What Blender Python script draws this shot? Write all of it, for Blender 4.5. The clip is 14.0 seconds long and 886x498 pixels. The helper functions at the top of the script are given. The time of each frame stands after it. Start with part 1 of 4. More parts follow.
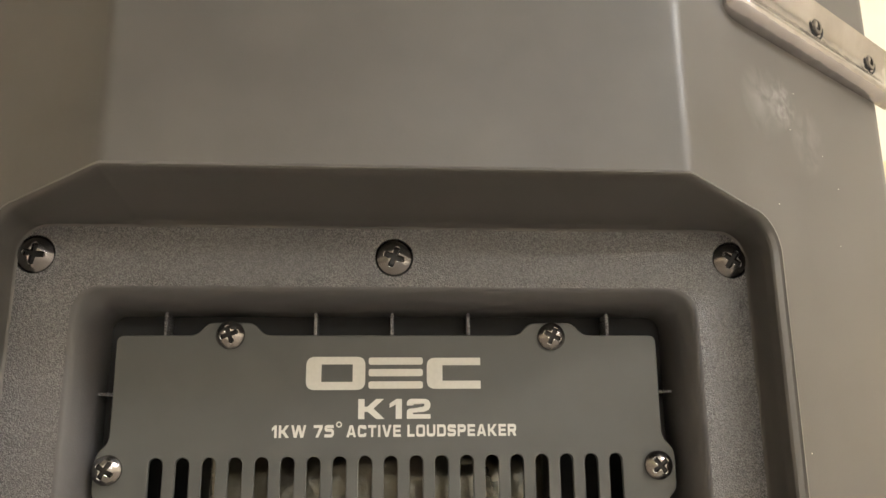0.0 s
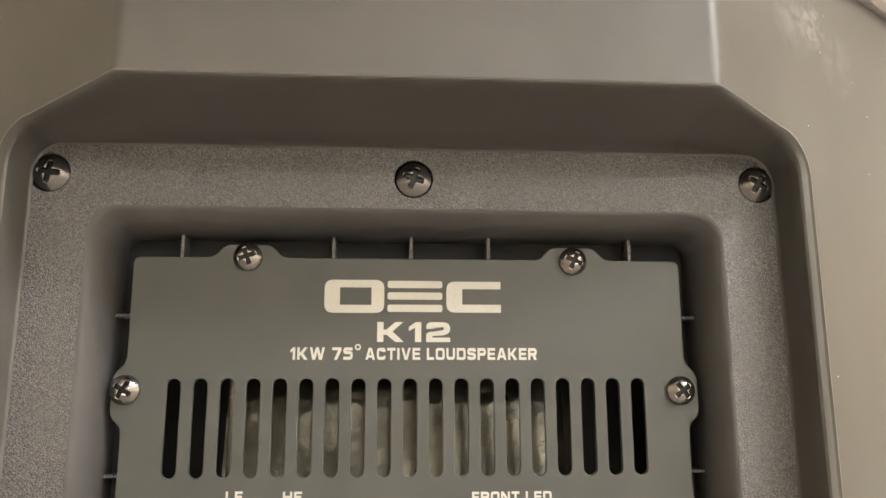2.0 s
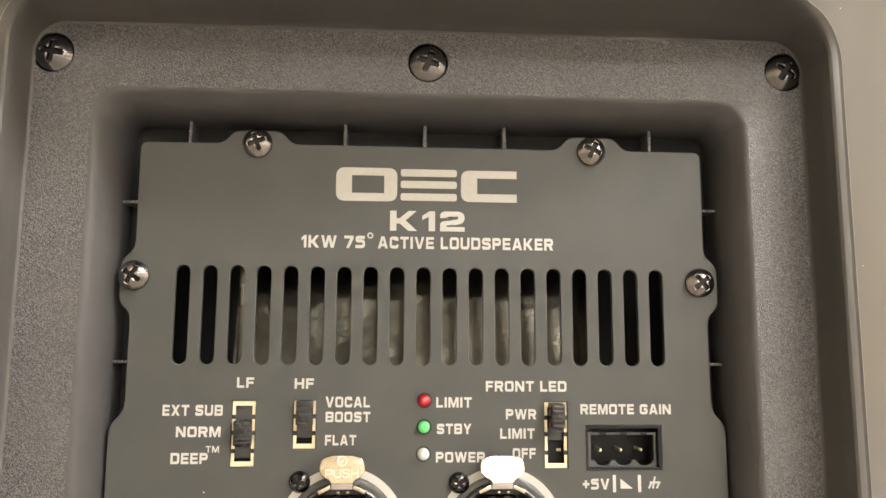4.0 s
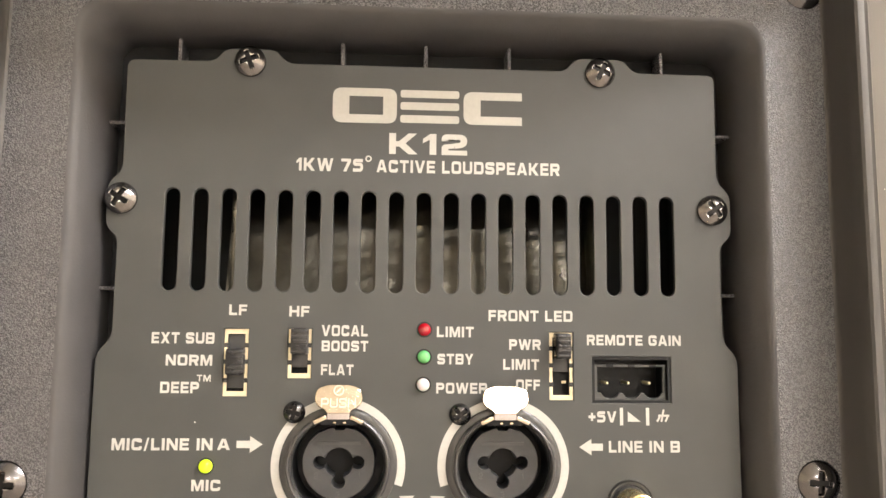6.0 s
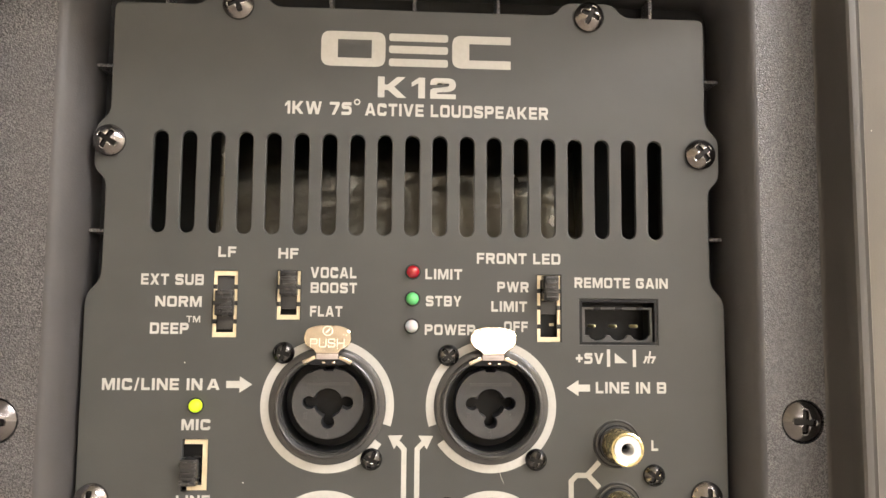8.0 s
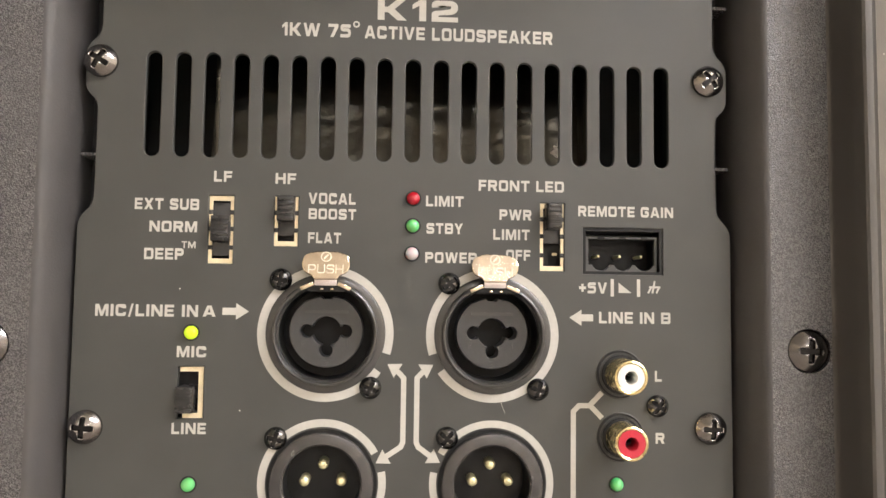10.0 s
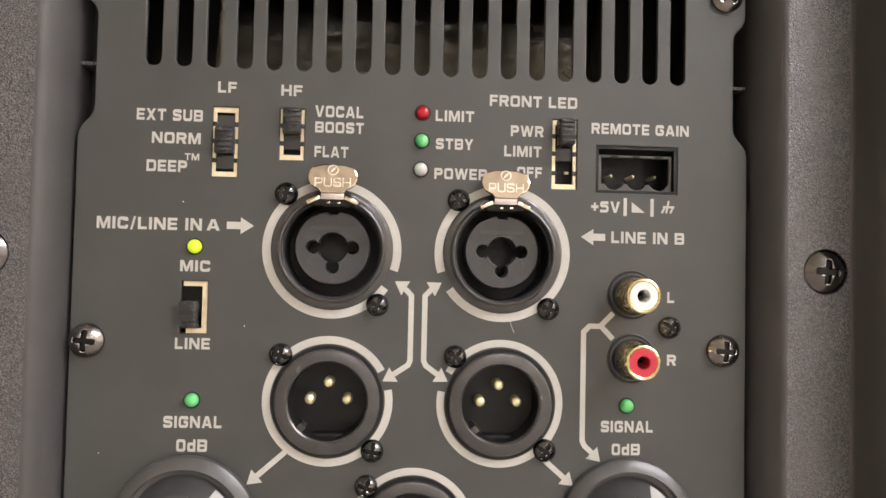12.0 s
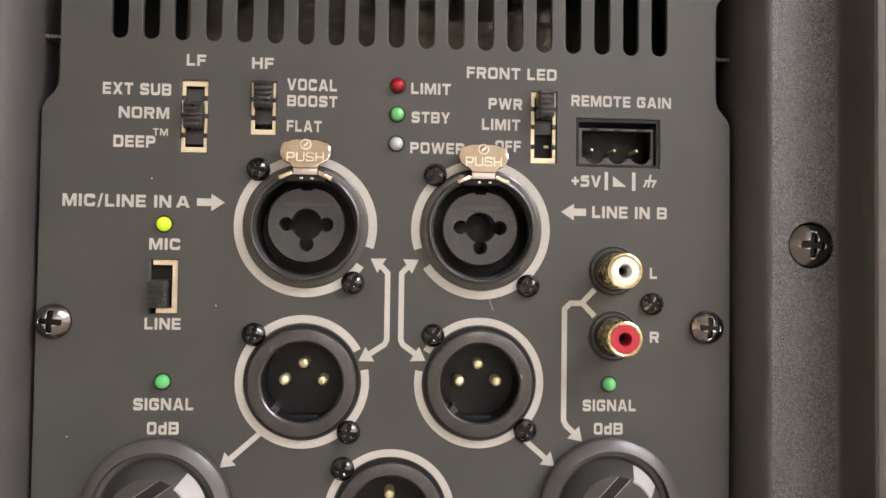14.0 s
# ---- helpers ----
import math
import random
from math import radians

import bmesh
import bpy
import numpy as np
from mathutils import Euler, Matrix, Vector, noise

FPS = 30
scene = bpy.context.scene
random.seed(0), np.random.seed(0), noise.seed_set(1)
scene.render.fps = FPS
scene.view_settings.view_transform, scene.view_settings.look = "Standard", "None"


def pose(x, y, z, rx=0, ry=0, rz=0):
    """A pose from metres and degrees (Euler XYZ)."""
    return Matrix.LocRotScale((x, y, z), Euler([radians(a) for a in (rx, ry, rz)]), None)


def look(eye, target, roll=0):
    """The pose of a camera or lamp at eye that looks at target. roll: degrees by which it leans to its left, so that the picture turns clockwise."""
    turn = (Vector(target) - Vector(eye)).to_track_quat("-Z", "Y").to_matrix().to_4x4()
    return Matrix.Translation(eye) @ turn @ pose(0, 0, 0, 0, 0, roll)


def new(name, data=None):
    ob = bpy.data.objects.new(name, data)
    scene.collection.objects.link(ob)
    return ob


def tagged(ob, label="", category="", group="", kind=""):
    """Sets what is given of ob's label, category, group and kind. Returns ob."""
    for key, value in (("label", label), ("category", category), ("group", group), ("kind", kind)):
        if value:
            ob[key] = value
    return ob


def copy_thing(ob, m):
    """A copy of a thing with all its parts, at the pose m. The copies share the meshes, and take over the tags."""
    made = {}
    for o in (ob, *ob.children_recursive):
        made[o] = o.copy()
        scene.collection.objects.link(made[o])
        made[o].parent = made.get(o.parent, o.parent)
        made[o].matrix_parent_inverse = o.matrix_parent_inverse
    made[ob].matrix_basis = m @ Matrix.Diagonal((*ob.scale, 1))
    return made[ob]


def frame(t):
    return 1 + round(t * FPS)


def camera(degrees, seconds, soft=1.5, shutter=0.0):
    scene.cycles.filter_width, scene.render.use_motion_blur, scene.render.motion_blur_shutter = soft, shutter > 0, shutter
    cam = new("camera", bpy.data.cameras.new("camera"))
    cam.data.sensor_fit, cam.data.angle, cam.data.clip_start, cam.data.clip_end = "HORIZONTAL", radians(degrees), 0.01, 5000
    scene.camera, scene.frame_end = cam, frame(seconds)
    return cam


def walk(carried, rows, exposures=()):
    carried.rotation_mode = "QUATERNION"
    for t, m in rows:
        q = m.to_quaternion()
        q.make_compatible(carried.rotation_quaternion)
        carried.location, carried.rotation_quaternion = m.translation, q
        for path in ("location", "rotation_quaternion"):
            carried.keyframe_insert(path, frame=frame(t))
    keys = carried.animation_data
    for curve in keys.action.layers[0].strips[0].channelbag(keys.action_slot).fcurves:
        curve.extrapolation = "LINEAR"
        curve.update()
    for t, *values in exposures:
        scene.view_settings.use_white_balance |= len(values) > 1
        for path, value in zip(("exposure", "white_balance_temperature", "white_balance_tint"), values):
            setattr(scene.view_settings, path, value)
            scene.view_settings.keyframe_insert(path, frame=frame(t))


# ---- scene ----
cam = camera(60.0, 14.0)
PATH = [
    (0, (-0.00254, -0.21667, 0.40195), (0.1481, 1.7256, 0.8544), -0.50),
    (0.5, (-0.00536, -0.21396, 0.39806), (0.138, 1.7334, 0.8307), -0.39),
    (1, (-0.00588, -0.21166, 0.39269), (0.1297, 1.738, 0.8173), -0.37),
    (1.5, (-0.00539, -0.21057, 0.39069), (0.1325, 1.7434, 0.7944), -0.26),
    (2, (-0.00574, -0.20994, 0.38853), (0.1271, 1.7475, 0.7771), -0.16),
    (2.5, (-0.00672, -0.21127, 0.38521), (0.1216, 1.75, 0.7555), -0.05),
    (3, (-0.00702, -0.20972, 0.38107), (0.1169, 1.7562, 0.727), 0.01),
    (3.2, (-0.00631, -0.20803, 0.37926), (0.109, 1.7624, 0.7034), 0.10),
    (5.3, (-0.00905, -0.19547, 0.36322), (0.1109, 1.7849, 0.6151), 0.54),
    (5.5, (-0.00819, -0.19486, 0.36285), (0.1061, 1.7869, 0.6068), 0.55),
    (6, (-0.00671, -0.1914, 0.35872), (0.1089, 1.7928, 0.5814), 0.52),
    (6.5, (-0.00572, -0.18951, 0.35619), (0.1158, 1.7958, 0.5657), 0.51),
    (7, (-0.00451, -0.19073, 0.35676), (0.1276, 1.7953, 0.5522), 0.51),
    (7.5, (-0.00489, -0.19187, 0.35235), (0.1197, 1.7946, 0.5482), 0.54),
    (8, (-0.00438, -0.19123, 0.34831), (0.1187, 1.7966, 0.5305), 0.50),
    (8.2, (-0.0042, -0.19124, 0.34716), (0.1182, 1.7978, 0.5165), 0.52),
    (10.3, (-0.00518, -0.18458, 0.33283), (0.1297, 1.807, 0.4554), 0.74),
    (10.5, (-0.00336, -0.18354, 0.33097), (0.1289, 1.8089, 0.4434), 0.74),
    (11, (-0.00307, -0.18098, 0.32598), (0.1374, 1.8117, 0.4238), 0.93),
    (11.5, (-0.00361, -0.18195, 0.32511), (0.1348, 1.8117, 0.4029), 1.10),
    (12, (-0.00667, -0.18099, 0.32126), (0.1279, 1.8132, 0.3932), 1.24),
    (12.5, (-0.00783, -0.1795, 0.31927), (0.1176, 1.8155, 0.3835), 1.29),
    (13, (-0.00674, -0.17615, 0.3156), (0.1235, 1.8186, 0.3805), 1.00),
    (13.5, (-0.00427, -0.17531, 0.31669), (0.1357, 1.8191, 0.368), 0.84),
    (14, (-0.00209, -0.17674, 0.31726), (0.1455, 1.817, 0.3749), 0.78),
]
walk(cam, [(t, look(eye, target, roll)) for t, eye, target, roll in PATH],
     exposures=[(0.0, -0.1, 6430, 9), (0.5, -0.08, 6430, 9), (1.0, 0.24, 6430, 9), (2.5, 0.22, 6420, 9), (6.5, 0.42, 6420, 14), (8.0, 0.16, 6380, 14), (10.5, -0.1, 6220, 15), (14.0, -0.32, 6080, 17)])

# ---- world: a dim closed room, lit by its ceiling lights ----
world = bpy.data.worlds.new("room_air")
world.use_nodes = True
world.node_tree.nodes["Background"].inputs[0].default_value = (0.9, 0.85, 0.75, 1)
world.node_tree.nodes["Background"].inputs[1].default_value = 0.02
scene.world = world
LAMP = 63.0          # radiance of the ceiling diffusers
LAMP_TINT = (0.97, 0.945, 0.92)


# ---- materials ----
def mat(name, color, rough=0.5, metal=0.0, grain=0.0, bump=0.0, blotch=0.0, tint=None, rvar=0.0, spec=0.5, detail=3.0,
        blotch_scale=25.0, emit=0.0, coat=0.0, edge=(0.35, 0.7)):
    """A surface: base colour, fine grain (its size in metres) with relief, and broad blotches towards a second tint."""
    m = bpy.data.materials.new(name)
    m.use_nodes = True
    nt = m.node_tree
    b = nt.nodes["Principled BSDF"]
    b.inputs["Base Color"].default_value = (*color, 1)
    b.inputs["Roughness"].default_value = rough
    b.inputs["Metallic"].default_value = metal
    b.inputs["Specular IOR Level"].default_value = spec
    b.inputs["Coat Weight"].default_value = coat
    b.inputs["Coat Roughness"].default_value = 0.04
    if coat:
        b.inputs["Subsurface Weight"].default_value = 0.6
        b.inputs["Subsurface Scale"].default_value = 0.0012
    if emit:
        b.inputs["Emission Color"].default_value = (*color, 1)
        b.inputs["Emission Strength"].default_value = emit
    pos = nt.nodes.new("ShaderNodeNewGeometry").outputs["Position"]
    if blotch:
        n = nt.nodes.new("ShaderNodeTexNoise")
        n.inputs["Scale"].default_value = blotch_scale
        n.inputs["Detail"].default_value = 6
        nt.links.new(pos, n.inputs["Vector"])
        ramp = nt.nodes.new("ShaderNodeValToRGB")
        ramp.color_ramp.elements[0].position, ramp.color_ramp.elements[1].position = edge
        ramp.color_ramp.elements[0].color = (*color, 1)
        second = tint or tuple(c * (1 + blotch) for c in color)
        ramp.color_ramp.elements[1].color = (*second, 1)
        nt.links.new(n.outputs["Fac"], ramp.inputs["Fac"])
        nt.links.new(ramp.outputs["Color"], b.inputs["Base Color"])
        if rvar:
            r = nt.nodes.new("ShaderNodeMapRange")
            r.inputs["To Min"].default_value, r.inputs["To Max"].default_value = rough - rvar, rough + rvar
            nt.links.new(n.outputs["Fac"], r.inputs["Value"])
            nt.links.new(r.outputs["Result"], b.inputs["Roughness"])
    if grain and bump:
        n = nt.nodes.new("ShaderNodeTexNoise")
        n.inputs["Scale"].default_value = 1 / grain
        n.inputs["Detail"].default_value = detail
        nt.links.new(pos, n.inputs["Vector"])
        bp = nt.nodes.new("ShaderNodeBump")
        bp.inputs["Strength"].default_value = bump
        bp.inputs["Distance"].default_value = grain
        nt.links.new(n.outputs["Fac"], bp.inputs["Height"])
        nt.links.new(bp.outputs["Normal"], b.inputs["Normal"])
    return m


M_SHELL = mat("charcoal_satin_plastic", (0.070, 0.0655, 0.060), 0.38, spec=0.45, grain=0.0005, bump=0.06, blotch=0.25, rvar=0.05, blotch_scale=30)
# pale flecks in the colour stand in for sparkle off the grain
M_FRAME = mat("grained_plastic", (0.062, 0.059, 0.06), 0.28, spec=0.95, grain=0.00034, bump=0.7, tint=(0.185, 0.176, 0.178), blotch=0.2, rvar=0.16, blotch_scale=3300, detail=2, edge=(0.5, 0.74))
M_SLOPE = mat("smooth_black_plastic", (0.056, 0.053, 0.052), 0.46, grain=0.0006, bump=0.08, blotch=0.2, rvar=0.05, blotch_scale=80)
M_PANEL = mat("grey_painted_steel", (0.053, 0.0545, 0.0505), 0.46, grain=0.0005, bump=0.06, blotch=0.15, rvar=0.04, blotch_scale=60)
M_INK = mat("white_ink", (0.49, 0.48, 0.44), 0.55, blotch=0.08, blotch_scale=900)
M_BLACK = mat("black_moulded_plastic", (0.027, 0.0265, 0.026), 0.27, grain=0.0006, bump=0.06, blotch=0.3, rvar=0.05, blotch_scale=300)
M_KNOB = mat("satin_black_plastic", (0.036, 0.034, 0.0335), 0.25, spec=0.8, grain=0.0006, bump=0.05, blotch=0.25, rvar=0.06, blotch_scale=250)
M_POINTER = mat("pale_grey_plastic", (0.42, 0.415, 0.40), 0.4, blotch=0.1, blotch_scale=300)
M_RING = mat("satin_socket_plastic", (0.042, 0.041, 0.04), 0.22, spec=0.8, grain=0.0006, bump=0.03, blotch=0.2, rvar=0.05, blotch_scale=250)
M_SKIRT = mat("glossy_knob_plastic", (0.058, 0.056, 0.055), 0.36, spec=0.8, grain=0.0006, bump=0.03, blotch=0.2, rvar=0.05, blotch_scale=250)
M_INSERT = mat("dark_grey_plastic", (0.043, 0.043, 0.043), 0.36, grain=0.0006, bump=0.08, blotch=0.2, blotch_scale=300)
# blacker than the socket plastic: shade of bores and gaps is in the colour
M_BORE = mat("shaded_black_plastic", (0.009, 0.009, 0.009), 0.5, spec=0.3, grain=0.001, bump=0.03, blotch=0.5, blotch_scale=400)
# near-black: the shade inside pocket, wells and slots is put into the colour
M_VOID = mat("shaded_inside", (0.012, 0.012, 0.012), 0.8)
M_BRIGHT = mat("nickel_screw_steel", (0.22, 0.205, 0.197), 0.2, 1.0, grain=0.0006, bump=0.08, blotch=0.3, rvar=0.08, blotch_scale=700)
M_DARKSCREW = mat("black_oxide_steel", (0.17, 0.16, 0.157), 0.24, 1.0, grain=0.0005, bump=0.03, blotch=0.12, rvar=0.04, blotch_scale=700)
M_SOCKETSCREW = mat("black_zinc_steel", (0.085, 0.083, 0.081), 0.24, 1.0, grain=0.0005, bump=0.08, blotch=0.6, rvar=0.06, blotch_scale=800)
# pale steel stands in for glints along screw recesses and knob grooves
M_EDGE = mat("edge_glint_steel", (0.58, 0.57, 0.56), 0.22, 0.95, grain=0.0004, bump=0.1, blotch=-0.5, blotch_scale=900)
M_FLANGE = mat("grey_socket_flange", (0.06, 0.06, 0.057), 0.4, grain=0.0005, bump=0.05, blotch=0.15, blotch_scale=300)
# near-black steel: the shade in the cross recesses is put into the colour
M_RECESS = mat("shaded_recess_steel", (0.03, 0.028, 0.027), 0.4, 0.9, grain=0.0004, bump=0.1)
M_NICKEL = mat("satin_nickel", (0.66, 0.57, 0.45), 0.12, 1.0, grain=0.0008, bump=0.05, blotch=0.15, rvar=0.06, blotch_scale=500)
M_STEEL = mat("bright_steel", (0.62, 0.58, 0.59), 0.2, 1.0, grain=0.0008, bump=0.05, blotch=0.15, rvar=0.06, blotch_scale=500)
# paler nickel: the shine of the raised letters is put into the colour
M_EMBOSS = mat("nickel_relief_shine", (0.80, 0.74, 0.62), 0.5, 0.45, grain=0.0006, bump=0.05, blotch=0.1, blotch_scale=500)
M_GOLD = mat("gold_plate", (0.90, 0.76, 0.42), 0.27, 1.0, grain=0.0006, bump=0.02, blotch=0.08, rvar=0.03, blotch_scale=700)
M_PIN = mat("gold_pin", (0.93, 0.86, 0.54), 0.35, 0.65)
M_BRASS = mat("yellow_zinc_plate", (0.74, 0.64, 0.44), 0.42, 0.35, grain=0.0006, bump=0.08, blotch=0.2, rvar=0.06, blotch_scale=500)
M_WHITE = mat("white_insulator", (0.86, 0.85, 0.80), 0.3)
M_RED = mat("red_insulator", (0.5, 0.022, 0.045), 0.35)
M_LED_RED = mat("red_led_lens", (0.40, 0.004, 0.014), 0.1, spec=0.6, coat=0.4)
M_LED_GREEN = mat("green_led_lens", (0.15, 0.60, 0.20), 0.1, spec=0.6, coat=1.0)
M_LED_CLEAR = mat("clear_led_lens", (0.60, 0.60, 0.60), 0.1, spec=0.6, coat=1.0)
M_LED_YELLOW = mat("lit_yellow_green_lens", (0.52, 0.72, 0.02), 0.25, emit=0.55)
M_FOIL = mat("crumpled_metal_sheet", (0.10, 0.094, 0.076), 0.3, 1.0, grain=0.004, bump=0.1, blotch=-0.45, rvar=0.08, blotch_scale=90)
M_RAIL = mat("worn_bronze_metal", (0.38, 0.36, 0.36), 0.2, 0.95, grain=0.006, bump=0.07, detail=1, blotch=1.0, tint=(0.46, 0.44, 0.44), rvar=0.1, blotch_scale=60)
M_DUST = mat("white_speck", (0.8, 0.78, 0.72), 0.7)
M_WALL = mat("cream_wall_paint", (0.80, 0.74, 0.62), 0.8, grain=0.004, bump=0.1, blotch=-0.06, blotch_scale=3)
M_WAINSCOT = mat("yellow_cream_paint", (0.74, 0.64, 0.42), 0.6, grain=0.004, bump=0.1, blotch=-0.08, blotch_scale=4)
M_CEIL = mat("white_ceiling_tile", (0.82, 0.80, 0.75), 0.9, grain=0.006, bump=0.2, blotch=-0.05, blotch_scale=8)
M_FLOOR = mat("brown_carpet", (0.44, 0.40, 0.35), 0.95, grain=0.004, bump=0.7, blotch=0.3, blotch_scale=60)
M_LAMP = bpy.data.materials.new("lit_diffuser")
M_LAMP.use_nodes = True
M_LAMP.node_tree.nodes["Principled BSDF"].inputs["Emission Color"].default_value = (*LAMP_TINT, 1)
M_LAMP.node_tree.nodes["Principled BSDF"].inputs["Emission Strength"].default_value = LAMP
M_METALFRAME = mat("white_enamel", (0.75, 0.74, 0.7), 0.4)


def add_scuffs(m, places):
    """Pale rubbed patches: (place, reach across, streak scale, amount)."""
    nt = m.node_tree
    b = nt.nodes["Principled BSDF"]
    pos = nt.nodes.new("ShaderNodeNewGeometry").outputs["Position"]
    link = b.inputs["Base Color"].links[0].from_socket
    for place, reach, scale, amount in places:
        d = nt.nodes.new("ShaderNodeVectorMath")
        d.operation = "DISTANCE"
        d.inputs[1].default_value = place
        nt.links.new(pos, d.inputs[0])
        near = nt.nodes.new("ShaderNodeMapRange")
        near.inputs["From Min"].default_value, near.inputs["From Max"].default_value = reach, reach * 0.2
        nt.links.new(d.outputs["Value"], near.inputs["Value"])
        n = nt.nodes.new("ShaderNodeTexNoise")
        n.inputs["Scale"].default_value, n.inputs["Detail"].default_value, n.inputs["Distortion"].default_value = scale, 5, 0.8
        nt.links.new(pos, n.inputs["Vector"])
        cut = nt.nodes.new("ShaderNodeMapRange")
        cut.inputs["From Min"].default_value, cut.inputs["From Max"].default_value = 0.42, 0.68
        nt.links.new(n.outputs["Fac"], cut.inputs["Value"])
        f = nt.nodes.new("ShaderNodeMath")
        f.operation = "MULTIPLY"
        nt.links.new(near.outputs["Result"], f.inputs[0])
        nt.links.new(cut.outputs["Result"], f.inputs[1])
        g = nt.nodes.new("ShaderNodeMath")
        g.operation = "MULTIPLY"
        g.inputs[1].default_value = amount
        nt.links.new(f.outputs[0], g.inputs[0])
        mix = nt.nodes.new("ShaderNodeMix")
        mix.data_type = "RGBA"
        nt.links.new(g.outputs[0], mix.inputs["Factor"])
        nt.links.new(link, mix.inputs["A"])
        mix.inputs["B"].default_value = (0.42, 0.42, 0.41, 1)
        link = mix.outputs["Result"]
    nt.links.new(link, b.inputs["Base Color"])


add_scuffs(M_SHELL, [((0.1055, -0.0195, 0.4925), 0.0125, 110, 0.3), ((0.1145, -0.0135, 0.4945), 0.009, 300, 0.4), ((0.126, -0.005, 0.486), 0.012, 140, 0.2)])

# ---- building helpers: u right, v up, h out of the rear face, all in millimetres ----
def out(u, v, h=0.0):
    return Vector((u, -h, v)) * 0.001


def to_world(me):
    flat = np.empty(len(me.vertices) * 3)
    me.vertices.foreach_get("co", flat)
    p = flat.reshape(-1, 3)
    q = np.stack([p[:, 0], -p[:, 2], p[:, 1]], 1) * 0.001
    me.vertices.foreach_set("co", q.ravel())
    me.update()


def finish(bm, smooth=35, mm=True):
    me = bpy.data.meshes.new("mesh")
    bmesh.ops.recalc_face_normals(bm, faces=bm.faces)
    bm.to_mesh(me)
    bm.free()
    if mm:
        to_world(me)
    if smooth:
        me.shade_smooth()
        me.set_sharp_from_angle(angle=radians(smooth))
    return me


def part(name, me, material, parent, at=(0, 0, 0), label="", turn=0.0):
    if isinstance(me, bmesh.types.BMesh):
        me = finish(me)
    if material and not me.materials:
        me.materials.append(material)
    ob = new(name, me)
    ob.parent = parent
    ob.location = out(*at)
    if turn:
        ob.rotation_euler = (0, radians(turn), 0)
    return tagged(ob, label=label)


def from_curve(cu):
    ob = new("pattern", cu)
    bpy.context.view_layer.update()
    me = bpy.data.meshes.new_from_object(ob.evaluated_get(bpy.context.evaluated_depsgraph_get()))
    bpy.data.objects.remove(ob)
    bpy.data.curves.remove(cu)
    return me


def rounded(points, radius, steps=5):
    """The polygon with its corners rounded; radius one number or one for each corner."""
    res, n = [], len(points)
    for i, p in enumerate(points):
        r = radius[i] if isinstance(radius, (list, tuple)) else radius
        p, a, b = Vector(p), Vector(points[i - 1]), Vector(points[(i + 1) % n])
        da, db = (a - p), (b - p)
        cut = min(r, da.length * 0.49, db.length * 0.49)
        s, e = p + da.normalized() * cut, p + db.normalized() * cut
        if cut < 1e-4:
            res.append(p)
            continue
        for k in range(steps + 1):
            t = k / steps
            res.append(s * (1 - t) ** 2 + p * 2 * t * (1 - t) + e * t * t)
    return [(q.x, q.y) for q in res]


def circle(u, v, r, n=40, start=0.0, end=360.0):
    full = abs(end - start) >= 360
    return [(u + r * math.cos(radians(start + (end - start) * k / (n if full else n - 1))),
             v + r * math.sin(radians(start + (end - start) * k / (n if full else n - 1)))) for k in range(n)]


def box2(u0, v0, u1, v1):
    return [(u0, v0), (u1, v0), (u1, v1), (u0, v1)]


def plate(outlines, h0, h1, bevel=0.0):
    """A flat plate from h0 to h1 with the first outline as its edge and the others as holes."""
    cu = bpy.data.curves.new("plate", "CURVE")
    cu.dimensions, cu.fill_mode = "2D", "BOTH"
    for pts in outlines:
        sp = cu.splines.new("POLY")
        sp.points.add(len(pts) - 1)
        for q, (x, y) in zip(sp.points, pts):
            q.co = (x, y, 0, 1)
        sp.use_cyclic_u = True
    half = (h1 - h0) / 2
    cu.extrude = half - bevel
    cu.bevel_depth, cu.bevel_resolution, cu.offset = bevel, 1 if bevel else 0, -bevel
    me = from_curve(cu)
    bm = bmesh.new()
    bm.from_mesh(me)
    bmesh.ops.remove_doubles(bm, verts=bm.verts[:], dist=0.0005)
    bm.to_mesh(me)
    bm.free()
    me.transform(Matrix.Translation((0, 0, (h0 + h1) / 2)))
    to_world(me)
    me.shade_smooth()
    me.set_sharp_from_angle(angle=radians(30))
    for p in me.polygons:
        if abs(p.normal.y) > 0.9999:
            p.use_smooth = False
    return me


STEM = 0.25                                  # weight of the letters' strokes in cap heights
GLYPH_WIDTH = {" ": 0.36, "A": 1.1, "B": 1.0, "C": 0.98, "D": 1.02, "E": 0.88, "F": 0.85, "G": 1.02, "H": 1.02, "I": 0.27, "K": 1.06, "L": 0.82, "M": 1.24,
               "N": 1.06, "O": 1.02, "P": 0.96, "R": 1.0, "S": 0.98, "T": 0.94, "U": 1.0, "V": 1.08, "W": 1.52, "X": 1.06, "Y": 1.05, "0": 0.94, "1": 0.5,
               "2": 0.96, "3": 0.96, "5": 0.96, "7": 0.92, "/": 0.5, "+": 0.8, "d": 0.82}


def bent(points, r, steps=4):
    """An open line with its inner corners rounded."""
    res = [points[0]]
    for a, p, b in zip(points, points[1:], points[2:]):
        a, p, b = Vector(a), Vector(p), Vector(b)
        cut = min(r, (a - p).length * 0.48, (b - p).length * 0.48)
        s, e = p + (a - p).normalized() * cut, p + (b - p).normalized() * cut
        for k in range(steps + 1):
            t = k / steps
            q = s * (1 - t) ** 2 + p * 2 * t * (1 - t) + e * t * t
            res.append((q.x, q.y))
    return res + [points[-1]]


